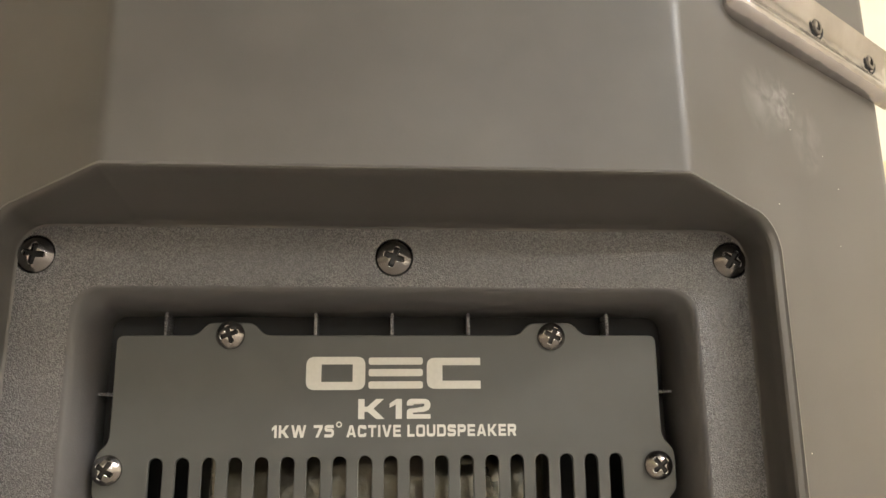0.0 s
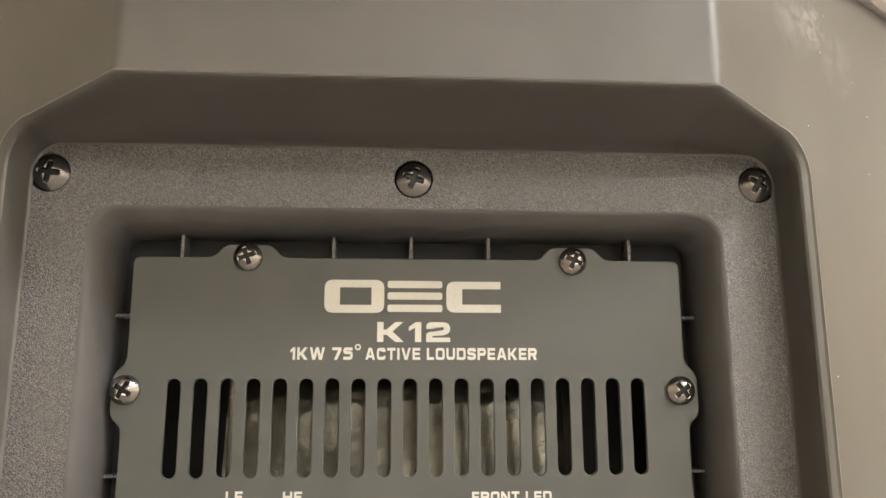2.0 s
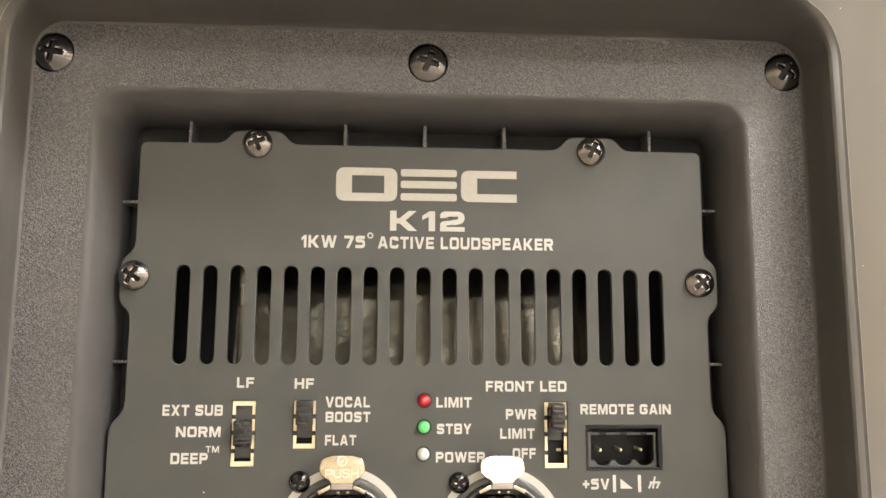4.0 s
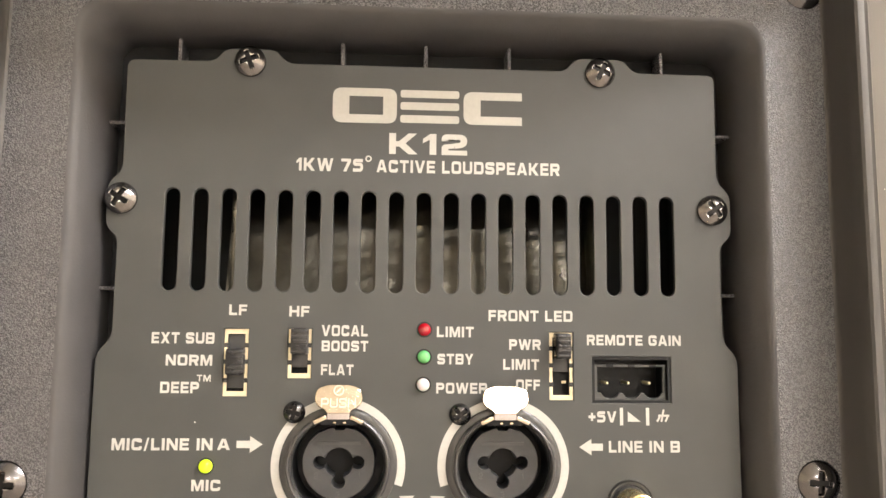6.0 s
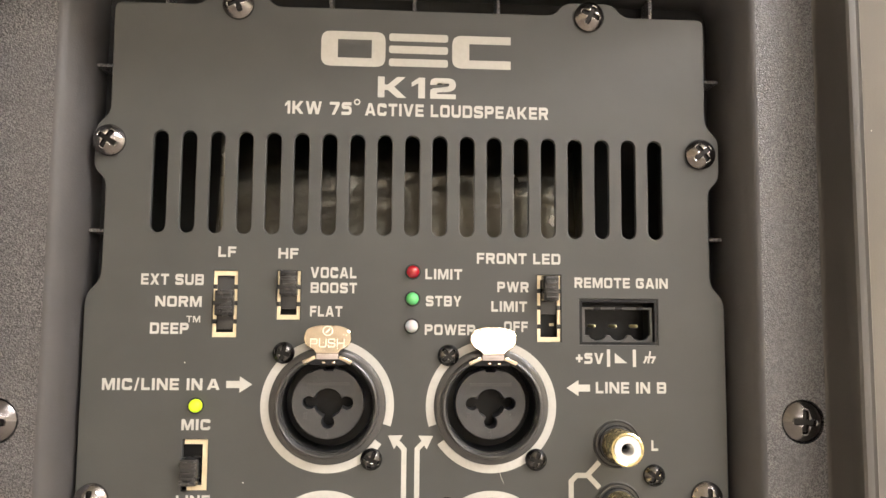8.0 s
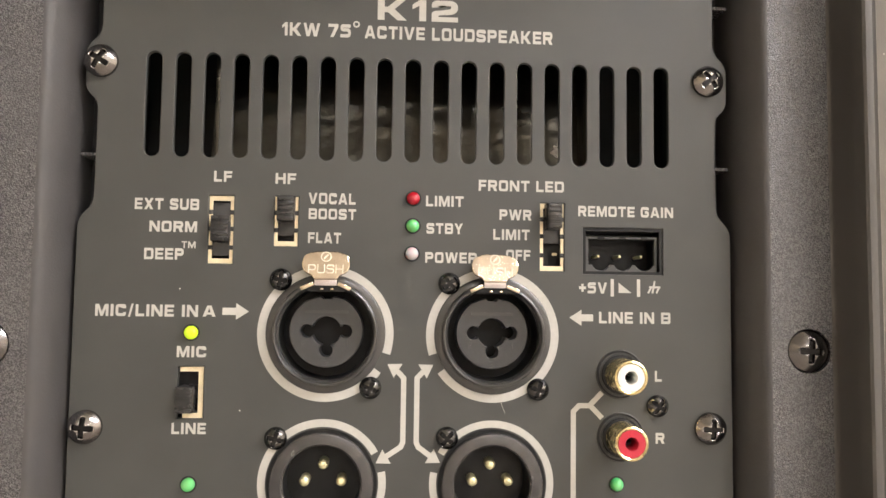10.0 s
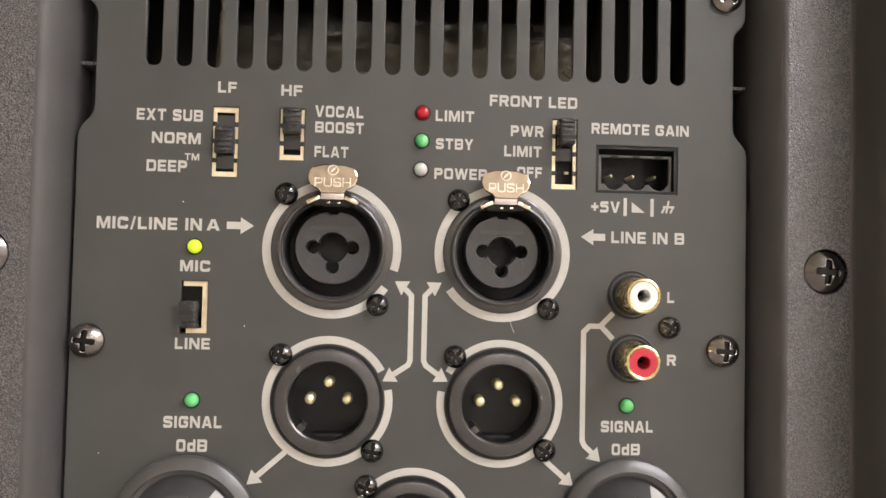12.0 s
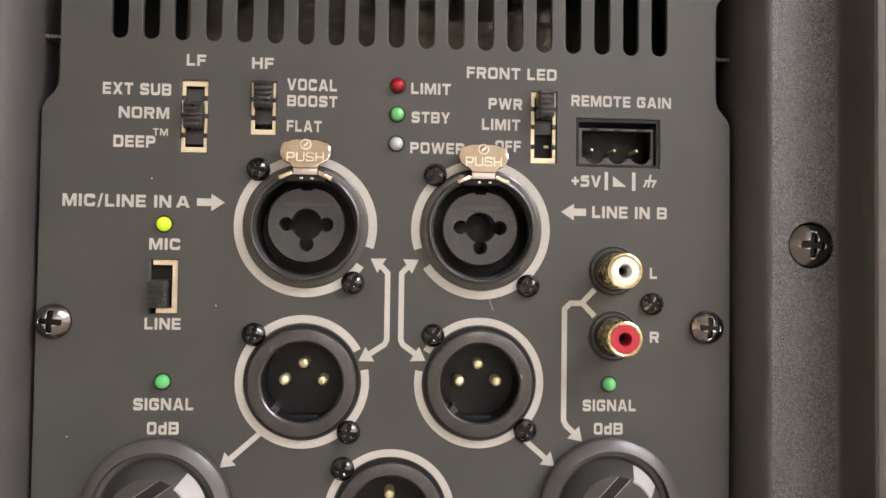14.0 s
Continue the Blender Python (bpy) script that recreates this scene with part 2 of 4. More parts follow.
def glyph(c, weight):
    """One wide square-shouldered capital, one cap height tall, as layers of outlines."""
    w, s = GLYPH_WIDTH[c], STEM * weight
    m, b, t = s / 2, w - s / 2, 1 - s / 2
    line = lambda *pts: [stroke(bent(pts, 0.2), s)]
    bar = lambda x0, y0, x1, y1: [box2(x0, y0, x1, y1)]
    ring = lambda x0, y0, x1, y1, r: [rounded(box2(x0, y0, x1, y1), r), rounded(box2(x0 + s, y0 + s * 0.9, x1 - s, y1 - s * 0.9), [0.4 * q for q in r])]
    h = s * 0.9
    c2 = w / 2
    if c == "A":
        return [[[(0, 0), (s * 1.1, 0), (s * 1.1 + 0.07, 0.18), (w - s * 1.1 - 0.07, 0.18), (w - s * 1.1, 0), (w, 0), (c2 + s * 0.7, 1), (c2 - s * 0.7, 1)],
                 [(s + 0.17, 0.38), (w - s - 0.17, 0.38), (c2, 0.8)]]]
    if c == "B":
        return [[rounded(box2(0, 0, w, 1), [0, 0.2, 0.2, 0]), rounded(box2(s, h, w - s, 0.5 - h * 0.42), [0, 0.06, 0.06, 0]), rounded(box2(s, 0.5 + h * 0.42, w - s, 1 - h), [0, 0.06, 0.06, 0])]]
    if c == "C":
        return [line((b, 0.66), (b, t), (m, t), (m, m), (b, m), (b, 0.34))]
    if c == "D":
        return [ring(0, 0, w, 1, [0, 0.28, 0.28, 0])]
    if c in "O0":
        return [ring(0, 0, w, 1, [0.26] * 4)]
    if c == "d":
        return [ring(0, 0, w, 0.74, [0.2, 0, 0, 0.2]), bar(w - s, 0.74, w, 1)]
    if c == "E":
        return [[[(0, 0), (w, 0), (w, h), (s, h), (s, 0.5 - h * 0.45), (w - 0.06, 0.5 - h * 0.45), (w - 0.06, 0.5 + h * 0.45), (s, 0.5 + h * 0.45), (s, 1 - h), (w, 1 - h), (w, 1), (0, 1)]]]
    if c == "F":
        return [[[(0, 0), (s, 0), (s, 0.38), (w - 0.06, 0.38), (w - 0.06, 0.38 + h), (s, 0.38 + h), (s, 1 - h), (w, 1 - h), (w, 1), (0, 1)]]]
    if c == "G":
        return [line((b, 0.70), (b, t), (m, t), (m, m), (b, m), (b, 0.5), (w * 0.52, 0.5))]
    if c == "H":
        return [[[(0, 0), (s, 0), (s, 0.5 - h / 2), (w - s, 0.5 - h / 2), (w - s, 0), (w, 0), (w, 1), (w - s, 1), (w - s, 0.5 + h / 2), (s, 0.5 + h / 2), (s, 1), (0, 1)]]]
    if c == "I":
        return [bar(0, 0, w, 1)]
    if c == "K":
        return [[[(0, 0), (s, 0), (s, 0.36), (s + 0.13, 0.36), (w - s * 1.35, 0), (w, 0), (s + 0.36, 0.52), (w - 0.03, 1), (w - s * 1.35, 1), (s + 0.12, 0.62), (s, 0.62), (s, 1), (0, 1)]]]
    if c == "L":
        return [[[(0, 0), (w, 0), (w, h), (s, h), (s, 1), (0, 1)]]]
    if c == "M":
        return [[[(0, 0), (s, 0), (s, 0.66), (c2 - s * 0.42, 0), (c2 + s * 0.42, 0), (w - s, 0.66), (w - s, 0), (w, 0), (w, 1), (w - s * 1.35, 1), (c2, 0.36), (s * 1.35, 1), (0, 1)]]]
    if c == "N":
        return [[[(0, 0), (s, 0), (s, 0.64), (w - s * 1.15, 0), (w, 0), (w, 1), (w - s, 1), (w - s, 0.36), (s * 1.15, 1), (0, 1)]]]
    if c in "PR":
        res = [bar(0, 0, s, 1), [stroke(bent([(s * 0.5, t), (b, t), (b, 0.34 + m), (s * 0.5, 0.34 + m)], 0.2), s)]]
        return res + ([[[(w - s * 2.1, 0.4), (w - s * 0.8, 0.4), (w, 0), (w - s * 1.25, 0)]]] if c == "R" else [])
    if c == "S":
        return [line((b, 0.70), (b, t), (m, t), (m, 0.52), (b, 0.48), (b, m), (m, m), (m, 0.30))]
    if c == "T":
        return [[[(c2 - s / 2, 0), (c2 + s / 2, 0), (c2 + s / 2, 1 - h), (w, 1 - h), (w, 1), (0, 1), (0, 1 - h), (c2 - s / 2, 1 - h)]]]
    if c == "U":
        return [line((m, 1), (m, m), (b, m), (b, 1))]
    if c == "V":
        return [[[(0, 1), (c2 - s * 0.62, 0), (c2 + s * 0.62, 0), (w, 1), (w - s * 1.12, 1), (c2, 0.28), (s * 1.12, 1)]]]
    if c == "W":
        return [[[(0, 1), (0.28, 0), (0.28 + s * 1.15, 0), (c2, 0.62), (w - 0.28 - s * 1.15, 0), (w - 0.28, 0), (w, 1), (w - s, 1), (w - 0.28 - s * 0.5, 0.36), (c2 + s * 0.55, 1),
                  (c2 - s * 0.55, 1), (0.28 + s * 0.5, 0.36), (s, 1)]]]
    if c == "X":
        return [[[(0, 0), (s * 1.25, 0), (w, 1), (w - s * 1.25, 1)]], [[(0, 1), (s * 1.25, 1), (w, 0), (w - s * 1.25, 0)]]]
    if c == "Y":
        return [[[(c2 - s / 2, 0), (c2 + s / 2, 0), (c2 + s / 2, 0.38), (w, 1), (w - s * 1.2, 1), (c2, 0.6), (s * 1.2, 1), (0, 1), (c2 - s / 2, 0.38)]]]
    if c == "1":
        return [[[(w - s, 0), (w, 0), (w, 1), (w - s * 0.9, 1), (0, 0.76), (0, 0.55), (w - s, 0.72)]]]
    if c == "2":
        return [line((m, 0.66), (m, t), (b, t), (b, 0.5), (c2, 0.44)), [[(0, 0), (w, 0), (w, h), (s, h), (s, 0.3), (c2, 0.44 - s * 0.45), (c2, 0.44 + s * 0.45), (0.1, 0.5), (0, 0.4)]]]
    if c == "3":
        return [line((m, t), (b, t), (b, 0.52), (w * 0.4, 0.5)), line((w * 0.4, 0.5), (b, 0.48), (b, m), (0, m))]
    if c == "5":
        return [line((w - 0.03, t), (m, t), (m, 0.58), (b, 0.58), (b, m), (0, m))]
    if c == "7":
        return [[[(0, 1), (0, 1 - h), (w - s * 1.3, 1 - h), (0.2, 0), (0.2 + s * 1.15, 0), (w, 0.76), (w, 1)]]]
    if c == "/":
        return [[[(0, -0.05), (s * 0.75, -0.05), (w, 1.05), (w - s * 0.75, 1.05)]]]
    return [[[(c2 - s / 2, 0.14), (c2 + s / 2, 0.14), (c2 + s / 2, 0.5 - m), (w, 0.5 - m), (w, 0.5 + m), (c2 + s / 2, 0.5 + m), (c2 + s / 2, 0.86), (c2 - s / 2, 0.86),
              (c2 - s / 2, 0.5 + m), (0, 0.5 + m), (0, 0.5 - m), (c2 - s / 2, 0.5 - m)]]]


def lettering(body, u0, u1, v0, v1, h=0.0, weight=1.0, thick=0.05):
    """Flat letters that fill the box u0..u1, v0..v1 on the face at h."""
    gap = 0.2
    wide = [GLYPH_WIDTH[c] for c in body]
    unit = (u1 - u0) / (sum(wide) + gap * (len(body) - 1))
    tall, x = v1 - v0, u0
    layers = [[], [], []]
    for c, w in zip(body, wide):
        if c != " ":
            for k, outlines in enumerate(glyph(c, weight)):
                layers[k] += [[(x + p * unit, v0 + q * tall) for p, q in o] for o in outlines]
        x += (w + gap) * unit
    bm = bmesh.new()
    for k, outlines in enumerate(layers):
        if outlines:
            me = plate(outlines, h, h + thick + 0.012 * k)
            bm.from_mesh(me)
            bpy.data.meshes.remove(me)
    return finish(bm, 0, mm=False)


def lathe(profile, n=48):
    """A turned body: (radius, h) pairs from the outside in."""
    bm = bmesh.new()
    rings = []
    for r, h in profile:
        if r < 1e-6:
            rings.append([bm.verts.new((0, 0, h))])
        else:
            rings.append([bm.verts.new((r * math.cos(2 * math.pi * k / n), r * math.sin(2 * math.pi * k / n), h)) for k in range(n)])
    for a, b in zip(rings, rings[1:]):
        for k in range(n):
            j = (k + 1) % n
            if len(b) == 1:
                bm.faces.new((a[k], a[j], b[0]))
            elif len(a) == 1:
                bm.faces.new((a[0], b[j], b[k]))
            else:
                bm.faces.new((a[k], a[j], b[j], b[k]))
    return bm


def block(bm, u0, v0, h0, u1, v1, h1, taper=0.0):
    """A box added to bm, its outer face smaller by taper."""
    lo = [bm.verts.new((u, v, h0)) for u, v in box2(u0, v0, u1, v1)]
    hi = [bm.verts.new((u, v, h1)) for u, v in box2(u0 + taper, v0 + taper, u1 - taper, v1 - taper)]
    bm.faces.new(lo[::-1])
    bm.faces.new(hi)
    for k in range(4):
        bm.faces.new((lo[k], lo[(k + 1) % 4], hi[(k + 1) % 4], hi[k]))
    return bm


def rounded_block(u0, v0, h0, u1, v1, h1, r=0.3, taper=0.0):
    bm = block(bmesh.new(), u0, v0, h0, u1, v1, h1, taper)
    bmesh.ops.bevel(bm, geom=bm.edges[:], offset=r, segments=2, affect="EDGES", profile=0.6)
    return bm


def stroke(points, width):
    """The outline of a line of that width along the points."""
    pts = [Vector(p) for p in points]
    left, right = [], []
    for i, p in enumerate(pts):
        d0 = (p - pts[i - 1]).normalized() if i else None
        d1 = (pts[i + 1] - p).normalized() if i < len(pts) - 1 else None
        n0 = Vector((-d0.y, d0.x)) if d0 else None
        n1 = Vector((-d1.y, d1.x)) if d1 else None
        if n0 and n1:
            n = (n0 + n1).normalized()
            n = n / max(0.4, n.dot(n1))
        else:
            n = n0 or n1
        left.append(p + n * width / 2)
        right.append(p - n * width / 2)
    return [(q.x, q.y) for q in left + right[::-1]]


def arrowhead(tip, way, length, width):
    tip, d = Vector(tip), Vector(way).normalized()
    n = Vector((-d.y, d.x))
    base = tip - d * length
    return [tuple(tip), tuple(base + n * width / 2), tuple(base - n * width / 2)]


# ---- the loudspeaker ----
speaker = tagged(new("loudspeaker"), "charcoal plastic active loudspeaker seen from its rear control panel", "loudspeaker")

RIDGE, HOOD, SLOPE = 70.2, 43.0, 0.70      # half width and height of the rear flat, fall of the flanks
MID = 1.5                                  # the rear flat lies a little off the panel's middle
TOP, BOTTOM, SIDE, FRONT = 602.0, 2.0, 176.0, 305.0


def rear_h(u):
    """How far the rear skin stands out at u, with rounded ridges."""
    a, r = abs(u - MID), 1.8
    if a < RIDGE - r:
        return HOOD
    if a > RIDGE + r:
        return HOOD - SLOPE * (a - RIDGE)
    t = a - (RIDGE - r)
    return HOOD - SLOPE * t * t / (4 * r)


BREAKS = [0, 25, 50, 67.8, 68.4, 68.9, 69.4, 69.8, 70.2, 70.6, 71.0, 71.5, 72.0, 72.6]


def loop(hw, top, bot, r, sag=0.0):
    """A rounded rectangle about the panel as (u, v), top edge first; all loops have the same number of points."""
    us = [MID - b for b in BREAKS[::-1]] + [MID + b for b in BREAKS[1:]]
    drop = lambda u: sag * max(0.0, abs(u - MID) - RIDGE)
    pts = [(u, top - drop(u)) for u in us]
    for cu_, cv, a0 in ((hw - r, top - drop(hw) - r, 90), (hw - r, bot + r, 0)):
        pts += [(cu_ + r * math.cos(radians(a0 - 11.25 * k)), cv + r * math.sin(radians(a0 - 11.25 * k))) for k in range(9)]
    pts += [(u, bot) for u in us[::-1]]
    for cu_, cv, a0 in ((-hw + r, bot + r, 270), (-hw + r, top - drop(hw) - r, 180)):
        pts += [(cu_ + r * math.cos(radians(a0 - 11.25 * k)), cv + r * math.sin(radians(a0 - 11.25 * k))) for k in range(9)]
    return pts


def loft(bm, loops):
    """Loops of (u, v, h), joined one to the next."""
    rows = [[bm.verts.new(p) for p in lp] for lp in loops]
    for a, b in zip(rows, rows[1:]):
        n = len(a)
        for k in range(n):
            bm.faces.new((a[k], a[(k + 1) % n], b[(k + 1) % n], b[k]))
    return rows


PB = 120.0                                   # lower edge of the panel
FACE = 8.0                                   # the grained frame stands this far above the panel


def build_shell():
    bm = bmesh.new()
    # wall of the recess: a hollow foot, a rounded shoulder and a fine raised bead where it meets the skin
    rings = []
    for hw, top, low, r, rise, sag in ((100.5, 456.0, 20.4, 8, 0.0, 0), (100.8, 456.6, 21.2, 8, 0.012, 0), (101.1, 457.1, 21.8, 8, 0.04, 0.02),
                                       (101.3, 457.6, 22.3, 8, 0.10, 0.04), (101.6, 458.3, 23.2, 8.2, 0.30, 0.07), (101.9, 459.2, 24.6, 8.5, 0.58, 0.1),
                                       (102.2, 459.8, 25.6, 8.8, 0.74, 0.11), (102.6, 460.3, 26.6, 9.1, 0.84, 0.12), (103.2, 460.6, 27.6, 9.5, 0.90, 0.12),
                                       (104.1, 460.9, 28.5, 10.0, 0.945, 0.12), (105.0, 461.2, 29.4, 10.5, 0.972, 0.12)):
        rings.append([(u, v, FACE + 0.05 + rise * (rear_h(u) - FACE)) for u, v in loop(hw, top, PB - low, r, sag)])
    rings.append([(u, v, rear_h(u) + 0.12) for u, v in loop(105.4, 461.6, PB - 30.0, 10.8, 0.12)])
    rings.append([(u, v, rear_h(u) + 0.5) for u, v in loop(105.75, 462.0, PB - 30.4, 11.0, 0.12)])
    rim = [(u, v, rear_h(u)) for u, v in loop(106.5, 462.8, PB - 31, 11.4, 0.12)]
    loft(bm, rings + [rim])
    n = len(BREAKS) * 2 - 1
    for edge, sign in ((rim[:n], 1), (rim[n + 18:2 * n + 18], -1)):
        end = TOP if sign > 0 else BOTTOM
        for (u0, v0, h0), (u1, v1, h1) in zip(edge, edge[1:]):
            step = sign * 0.7
            bm.faces.new([bm.verts.new(p) for p in ((u0, v0, h0), (u1, v1, h1), (u1, v1 + step, h1), (u0, v0 + step, h0))])
            bm.faces.new([bm.verts.new(p) for p in ((u0, v0 + step, h0), (u1, v1 + step, h1), (u1, end, h1), (u0, end, h0))])
    far = SIDE - 6
    for s in (1, -1):
        side = rim[n - 1:n + 19] if s > 0 else [rim[0]] + rim[:2 * n + 17:-1]
        last = MID + s * BREAKS[-1]
        poly = [(last, TOP), (s * far, TOP), (s * far, BOTTOM), (last, BOTTOM)] + [(u, v) for u, v, _ in side][::-1]
        bm.faces.new([bm.verts.new((u, v, rear_h(u))) for u, v in poly])
        prof = [(far, rear_h(s * far))]
        for k in range(1, 7):
            t = k / 6
            a, b, c = (far, rear_h(s * far)), (SIDE, rear_h(s * SIDE)), (SIDE, rear_h(s * SIDE) - 7)
            prof.append(tuple(a[i] * (1 - t) ** 2 + 2 * b[i] * t * (1 - t) + c[i] * t * t for i in (0, 1)))
        prof += [(SIDE, -FRONT), (s * MID, -FRONT)]
        for (u0, h0), (u1, h1) in zip(prof, prof[1:]):
            bm.faces.new([bm.verts.new(p) for p in ((s * u0, TOP, h0), (s * u1, TOP, h1), (s * u1, BOTTOM, h1), (s * u0, BOTTOM, h0))])
        for v in (TOP, BOTTOM):
            cap = [(MID, HOOD)] + [(MID + s * q, rear_h(MID + s * q)) for q in BREAKS[3:]] + [(s * u, h) for u, h in prof[:-1]] + [(MID, -FRONT)]
            bm.faces.new([bm.verts.new((u, v, h)) for u, h in cap])
    bmesh.ops.remove_doubles(bm, verts=bm.verts[:], dist=0.02)
    bmesh.ops.triangulate(bm, faces=[f for f in bm.faces if len(f.verts) > 4])
    me = finish(bm, 24)
    tilt = math.hypot(1, SLOPE)
    for p in me.polygons:
        flank = max(abs(p.normal.dot(Vector((s * SLOPE, -1, 0)))) / tilt for s in (1, -1))
        if flank > 0.9999 or p.area > 1.2e-3:
            p.use_smooth = False
    return me


part("rear_shell", build_shell(), M_SHELL, speaker, label="satin charcoal plastic cabinet shell with slanted flanks")

# the grained frame round the control panel: flat face with screw wells, rounded inner edge, pocket
WELLS = [(-96.3, 448.2), (0.0, 448.0), (96.5, 448.0), (-95.0, 324.3), (94.8, 324.3)]
frame_top = [(u, v) for u, v in loop(100.9, 457.2, PB - 22, 8)]
inner = [(u, v) for u, v in loop(85.7, 439.7, PB - 6.7, 7.6)]
face = part("panel_frame", plate([frame_top, inner] + [circle(u, v, 5.35) for u, v in WELLS], FACE - 2.5, FACE), M_FRAME, speaker,
            label="black grained plastic frame round the control panel")
bm = bmesh.new()
steps = [(85.7, 439.7, 7.6, FACE), (85.3, 439.3, 7.5, FACE - 0.04), (84.8, 438.8, 7.3, FACE - 0.18), (84.2, 438.2, 7, FACE - 0.55), (83.4, 437.3, 6.5, FACE - 1.6), (82.5, 436.3, 6, FACE - 2.8),
         (81.6, 435.3, 5.5, FACE - 4.5), (80.9, 434.6, 5.0, FACE - 6.6), (80.3, 434.0, 4.6, FACE - 9.5), (80.0, 433.7, 4.5, -9)]
loft(bm, [[(u, v, h) for u, v in loop(hw, top, PB - (hw - 79), r)] for hw, top, r, h in steps])
part("inner_slope", finish(bm, 60), M_SLOPE, face)
bm = lathe([(5.35, FACE), (5.35, FACE - 3.4), (0.0, FACE - 3.4)], 40)
well_mesh = finish(bm, 40)
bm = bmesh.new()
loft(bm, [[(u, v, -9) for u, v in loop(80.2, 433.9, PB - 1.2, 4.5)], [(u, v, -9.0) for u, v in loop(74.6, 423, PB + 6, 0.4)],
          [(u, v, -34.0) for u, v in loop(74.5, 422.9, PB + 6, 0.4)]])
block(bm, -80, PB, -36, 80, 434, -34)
# the darkness behind the panel is painted on the pocket's walls
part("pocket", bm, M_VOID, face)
for u in (-63.5, -22.0, -0.3, 21.6, 62.3):
    me = finish(rounded_block(-0.45, 424, -8.9, 0.45, 434.6, -2.6, 0.15))
    part("rib", me, M_FRAME, face, (u, 0, 0))
rib = finish(rounded_block(-4.2, -0.4, -8.9, 4.6, 0.4, -2.6, 0.15))
for s in (-1, 1):
    for v in (411.5, 369.5):
        part("rib", rib, M_FRAME, face, (s * 76.2, v, 0))


def screw_mesh(r, dome, cross, depth):
    """A domed head with a cross recess."""
    w = cross * 0.24
    a1 = math.atan2(w, cross)
    first = [-a1, -a1 / 2, 0, a1 / 2, a1, a1 + 0.12, (a1 + math.pi / 4) / 2, math.pi / 4, (math.pi / 2 - a1 + math.pi / 4) / 2, math.pi / 2 - a1 - 0.12]
    angles = [q * math.pi / 2 + a for q in range(4) for a in first]

    def edge(a):
        t = (a + a1) % (math.pi / 2) - a1
        if t <= a1 + 1e-9:
            return cross * (1 - 0.06 * (t / a1) ** 2) / math.cos(t)
        return w / math.sin(t) if t < math.pi / 4 else w / math.cos(t)

    skin = lambda q: 0.3 * dome + dome * (1 - (q / r) ** 2.3)
    bm = bmesh.new()
    rows = [[bm.verts.new((0, 0, skin(0) - depth * 1.5))]]
    for f, low in ((0.5, 1.15), (0.86, 0.75), (1.0, 0.12)):
        rows.append([bm.verts.new((f * edge(a) * math.cos(a), f * edge(a) * math.sin(a), skin(edge(a)) - depth * low)) for a in angles])
    for t in (0.13, 0.18, 0.3, 0.5, 0.68, 0.82, 0.92, 0.98, 1.0):
        row = []
        for a in angles:
            q = edge(a) + (r - edge(a)) * t
            row.append(bm.verts.new((q * math.cos(a), q * math.sin(a), skin(q))))
        rows.append(row)
    rows.append([bm.verts.new((r * math.cos(a), r * math.sin(a), -0.5)) for a in angles])
    n = len(angles)
    for i, (a, b) in enumerate(zip(rows, rows[1:])):
        for k in range(n):
            j = (k + 1) % n
            f = bm.faces.new((a[0], b[k], b[j]) if len(a) == 1 else (a[k], b[k], b[j], a[j]))
            f.material_index = 1 if i == 3 else 0
    return finish(bm, 40)


def recess_mesh(cross, h):
    w = cross * 0.2
    c = cross * 0.84
    return plate([[(c, -w), (c, w), (w, w), (w, c), (-w, c), (-w, w), (-c, w), (-c, -w), (-w, -w), (-w, -c), (w, -c), (w, -w)]], h - 0.4, h)


WELL_SCREW = screw_mesh(5.12, 2.2, 2.9, 1.7)
PANEL_SCREW = screw_mesh(3.9, 2.1, 2.5, 1.5)
SOCKET_SCREW = screw_mesh(2.65, 1.5, 2.0, 1.2)
# nickel and socket screws get a pale painted glint round the recess
for me, m in ((WELL_SCREW, M_DARKSCREW), (PANEL_SCREW, M_BRIGHT), (SOCKET_SCREW, M_SOCKETSCREW)):
    me.materials.append(m)
    me.materials.append(M_DARKSCREW if m is M_DARKSCREW else M_EDGE)
WELL_CROSS, PANEL_CROSS, SOCKET_CROSS = recess_mesh(2.9, 1.55), recess_mesh(2.5, 1.5), recess_mesh(2.0, 1.05)
for k, (u, v) in enumerate(WELLS):
    # shade in the gap round each head is painted near-black
    part("well", well_mesh, M_VOID, face, (u, v, 0))
    screw = part("frame_screw", WELL_SCREW, M_DARKSCREW, speaker, (u, v, FACE - 1.1), "black cross-head screw", turn=(8, 20, 35, 3, 4)[k])
    part("cross_recess", WELL_CROSS, M_RECESS, screw)

# ---- the control panel, a steel plate with openings ----
half = [(36, 427.3), (38.6, 430.8), (51.4, 430.8), (54, 427.3), (75.6, 427.3), (75.4, 398.6), (78.8, 395.6), (78.8, 384.6), (75.8, 382.0), (75.8, 357.2), (79.4, 353.8), (79.4, PB)]
radii = [3, 3, 3, 3, 2.2, 2.5, 2.5, 2.5, 2.5, 3, 2.5, 1]
panel_outline = rounded(half + [(-u, v) for u, v in half[::-1]], radii + radii[::-1])
COMBOS = [(-20.45, 327.1), (19.75, 327.0)]
MALES = [(-20.6, 291.75), (19.75, 291.6), (-0.45, 261.6)]
KNOBS = [(-52.1, 262.6), (50.4, 262.5)]
RCAS = [(51.2, 317.8), (51.3, 302.6)]
SWITCHES = [(-48.9, 343.4, -43.0, 359.8, 351.8), (-33.4, 347.8, -27.7, 359.9, 356.9), (31.3, 342.8, 37.3, 359.6, 356.2), (-54.8, 306.9, -48.8, 319.0, 311.3)]
